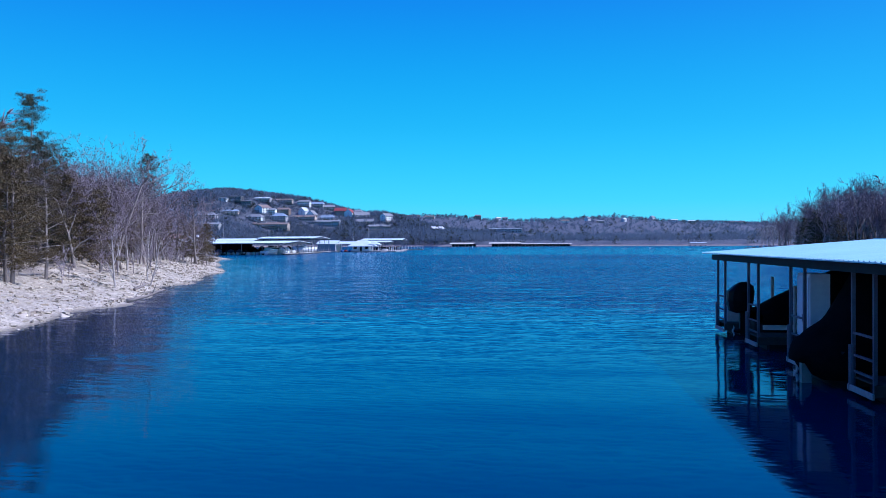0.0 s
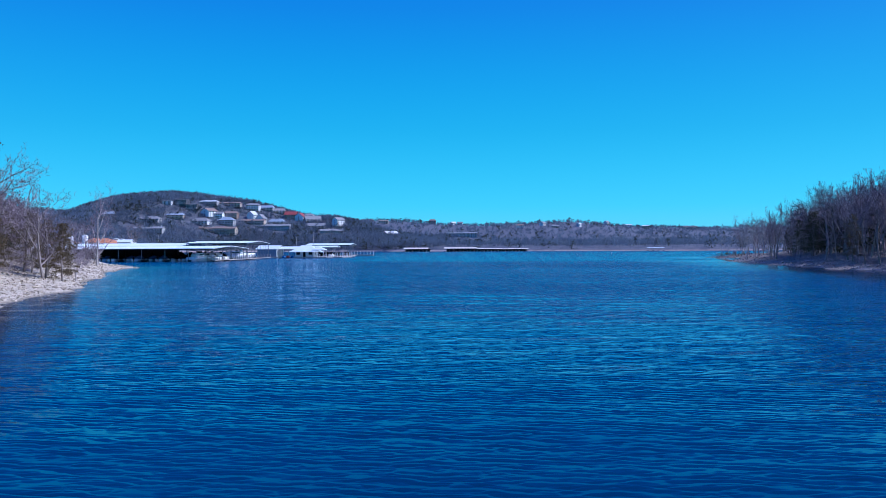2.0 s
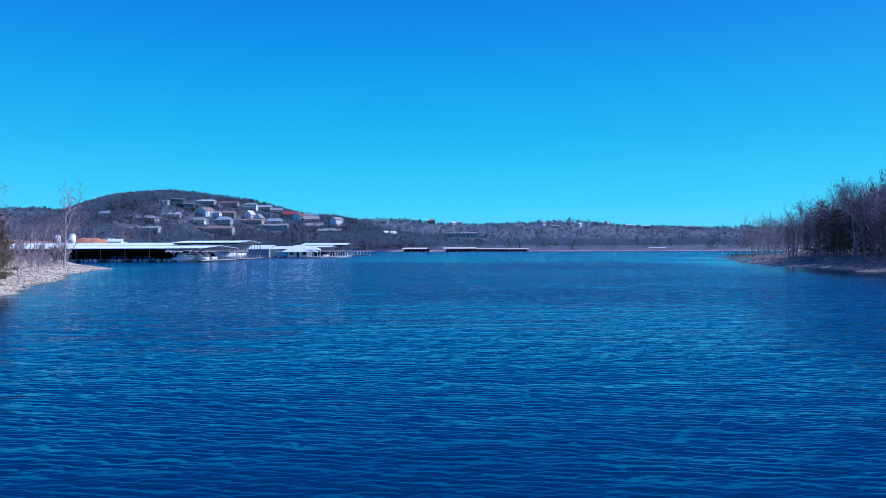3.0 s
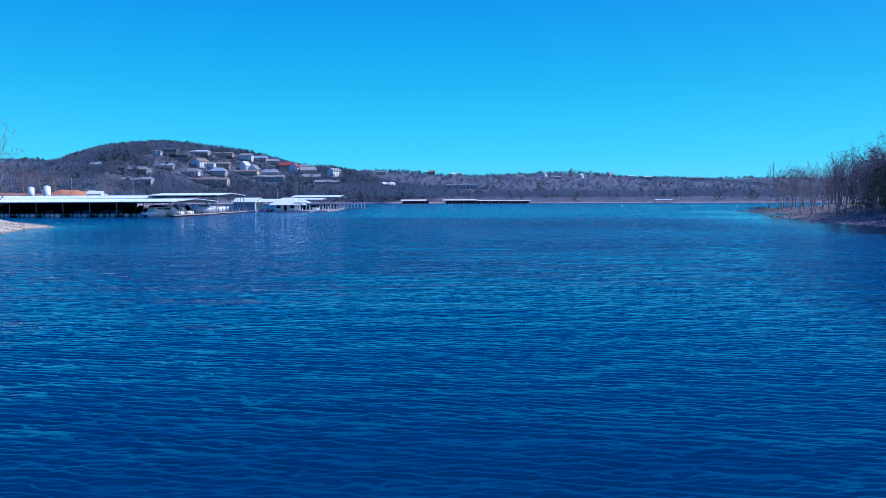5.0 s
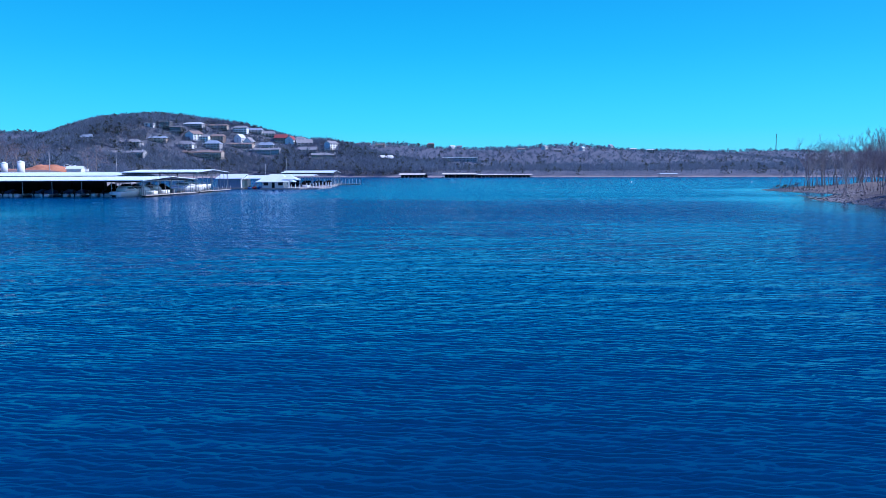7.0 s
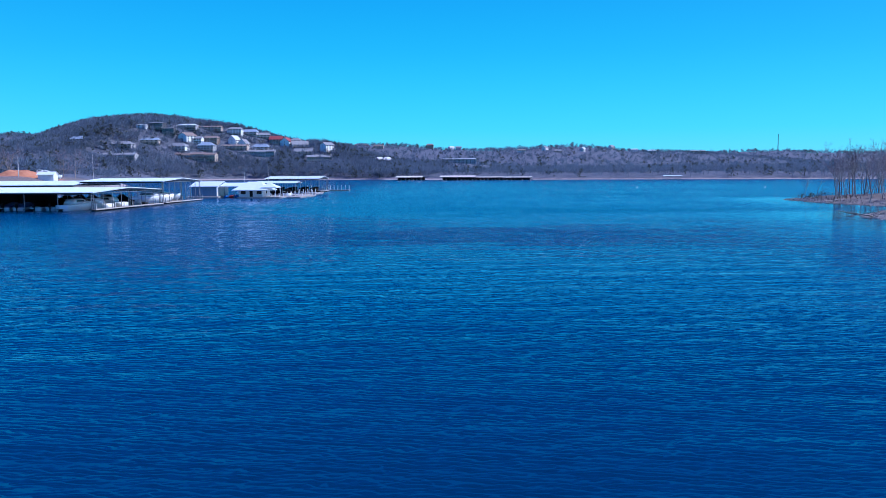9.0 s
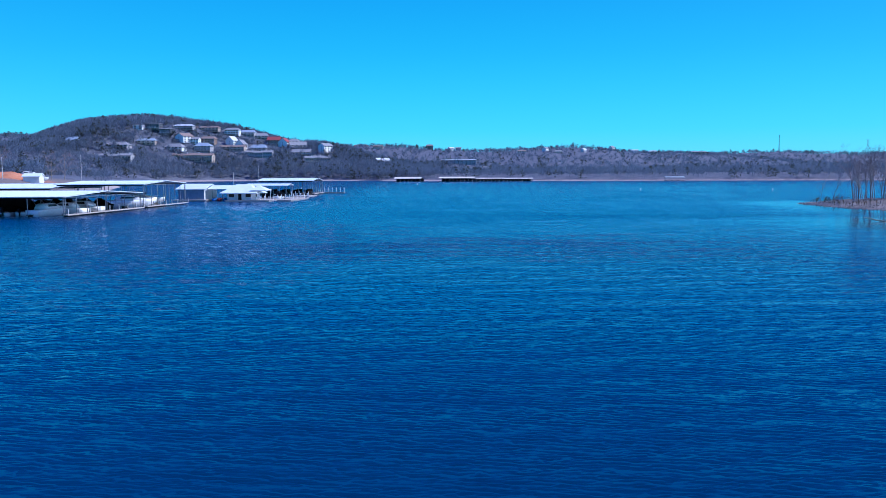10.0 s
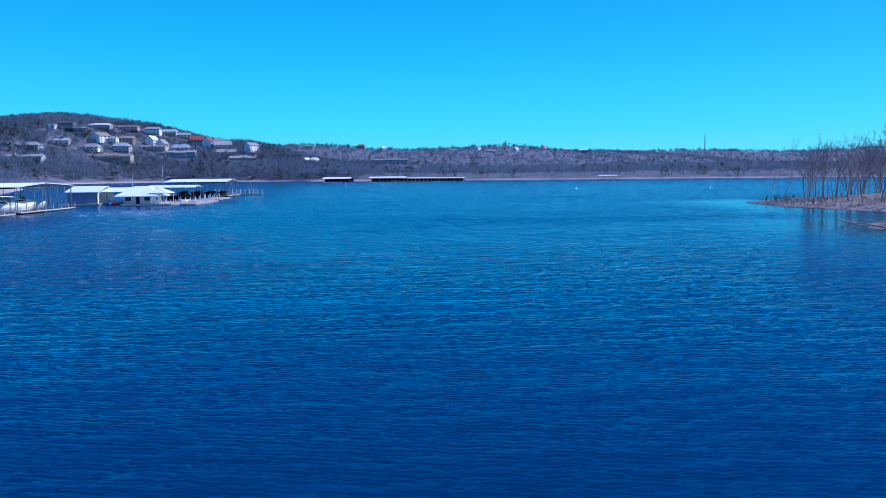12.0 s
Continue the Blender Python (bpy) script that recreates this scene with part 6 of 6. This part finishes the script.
def strew(n, box, keep, sizes):
    x, y, d = scatter(sr, 40 * n, *box, keep)
    x, y = x[:n], y[:n]
    z = land_height(x, y)
    for i in range(len(x)):
        st = part("stone", slabs[sr.integers(9)], None, ground)
        s = sr.uniform(*sizes) ** 1.0
        st.matrix_world = pose(x[i], y[i], z[i] + 0.02 * s, sr.normal(0, 9), sr.normal(0, 9), sr.uniform(0, 360)) @ Matrix.Diagonal((s * sr.uniform(0.8, 1.5), s, s * sr.uniform(0.18, 0.45), 1))


strew(190, (-45, -19, 28, 75), lambda x, y, d: (d > -0.5) & (d < 7) & (x > -0.8 * y), (0.22, 0.75))
strew(105, (-75, -30, 75, 185), lambda x, y, d: (d > -0.4) & (d < 6), (0.3, 1.0))


def rubble(name, label, n, box, keep, sizes, rock):
    """Many small stones as one object."""
    base = []
    for k in range(5):
        r = np.random.default_rng(200 + k)
        v = r.normal(0, 1, (8, 3))
        v /= np.linalg.norm(v, axis=1, keepdims=True)
        cube = np.array([(a, b, c) for a in (-1, 1) for b in (-1, 1) for c in (-1, 1)], float) * 0.42
        base.append(cube * r.uniform(0.6, 1.1, (8, 3)) * (1.2, 0.9, 0.5))
    faces = np.array([(0, 1, 3, 2), (4, 6, 7, 5), (0, 4, 5, 1), (2, 3, 7, 6), (0, 2, 6, 4), (1, 5, 7, 3)])
    x, y, d = scatter(sr, 30 * n, *box, keep)
    x, y = x[:n], y[:n]
    z = land_height(x, y)
    size = sr.uniform(*sizes, len(x)) * (0.5 + sr.random(len(x)) ** 3 * 1.6)
    a = sr.uniform(0, 2 * math.pi, len(x))
    pick = sr.integers(0, 5, len(x))
    v = np.array(base)[pick] * size[:, None, None]
    c, s = np.cos(a)[:, None], np.sin(a)[:, None]
    tilt = sr.normal(0, 0.25, (len(x), 1))
    vx, vy = v[..., 0] * c - v[..., 1] * s, v[..., 0] * s + v[..., 1] * c
    vz = v[..., 2] + tilt * v[..., 0]
    verts = np.stack([vx + x[:, None], vy + y[:, None], vz + z[:, None] + 0.1 * size[:, None]], -1).reshape(-1, 3)
    f = (np.arange(len(x))[:, None, None] * 8 + faces[None]).reshape(-1, 4)
    ob = part(name, fast_mesh(name, verts, f, rock, False), None)
    return tagged(ob, label, "stones", kind="stuff")


rubble("shore_rubble", "broken pale limestone pieces strewn over the bank", 9000, (-75, -18, 26, 190), lambda x, y, d: (d > -0.6) & (d < 9) & (x > -0.8 * y), (0.08, 0.22), LIMESTONE)
rubble("point_rubble", "grey-brown broken stones along the wooded point", 5000, (52, 100, 140, 335), lambda x, y, d: (d > -0.5) & (d < 6), (0.08, 0.26), BROWN_STONE)


def driftwood(x, y, turn, length, label):
    z = float(land_height(np.array([x]), np.array([y]))[0])
    log = thing("driftwood", pose(x, y, z + 0.12, 0, -6, turn), label, "driftwood", group="driftwood on the shore")
    r = np.random.default_rng(int(abs(x) * 10))
    rows, rings, at = [], [], Vector((0, 0, 0))
    for i in range(7):
        rows.append((*at,))
        q = 0.13 - 0.016 * i
        rings.append([(at.x, at.y + q * math.cos(t), at.z + q * math.sin(t)) for t in (2 * math.pi * k / 8 for k in range(8))])
        at = at + Vector((length / 6, r.normal(0, 0.1), abs(r.normal(0, 0.06))))
    bit("log", Geo().loft(rings), BARK, log, "", True)
    for i in range(4):
        b = Vector(rows[i + 1][:3])
        e = b + Vector((r.uniform(0.2, 0.6), r.normal(0, 0.5), r.uniform(0.2, 0.7)))
        part("branch", fast_mesh("branch", *tubes(np.array([(*b, *e, 0.04, 0.012, 0)]), 5), BARK), None, log)


driftwood(63.2, 247.0, 195, 4.5, "grey drift log lying into the water at the point")
driftwood(60.5, 236.5, 160, 3.5, "broken grey branch on the stones of the point")
driftwood(77.0, 296.0, 20, 4.0, "bleached fallen branch on the gravel spit")
driftwood(-26.8, 53.0, 70, 1.6, "small dark stump of driftwood on the stony bank")
driftwood(-24.0, 46.5, 40, 2.4, "dark driftwood stick at the waterline stones")
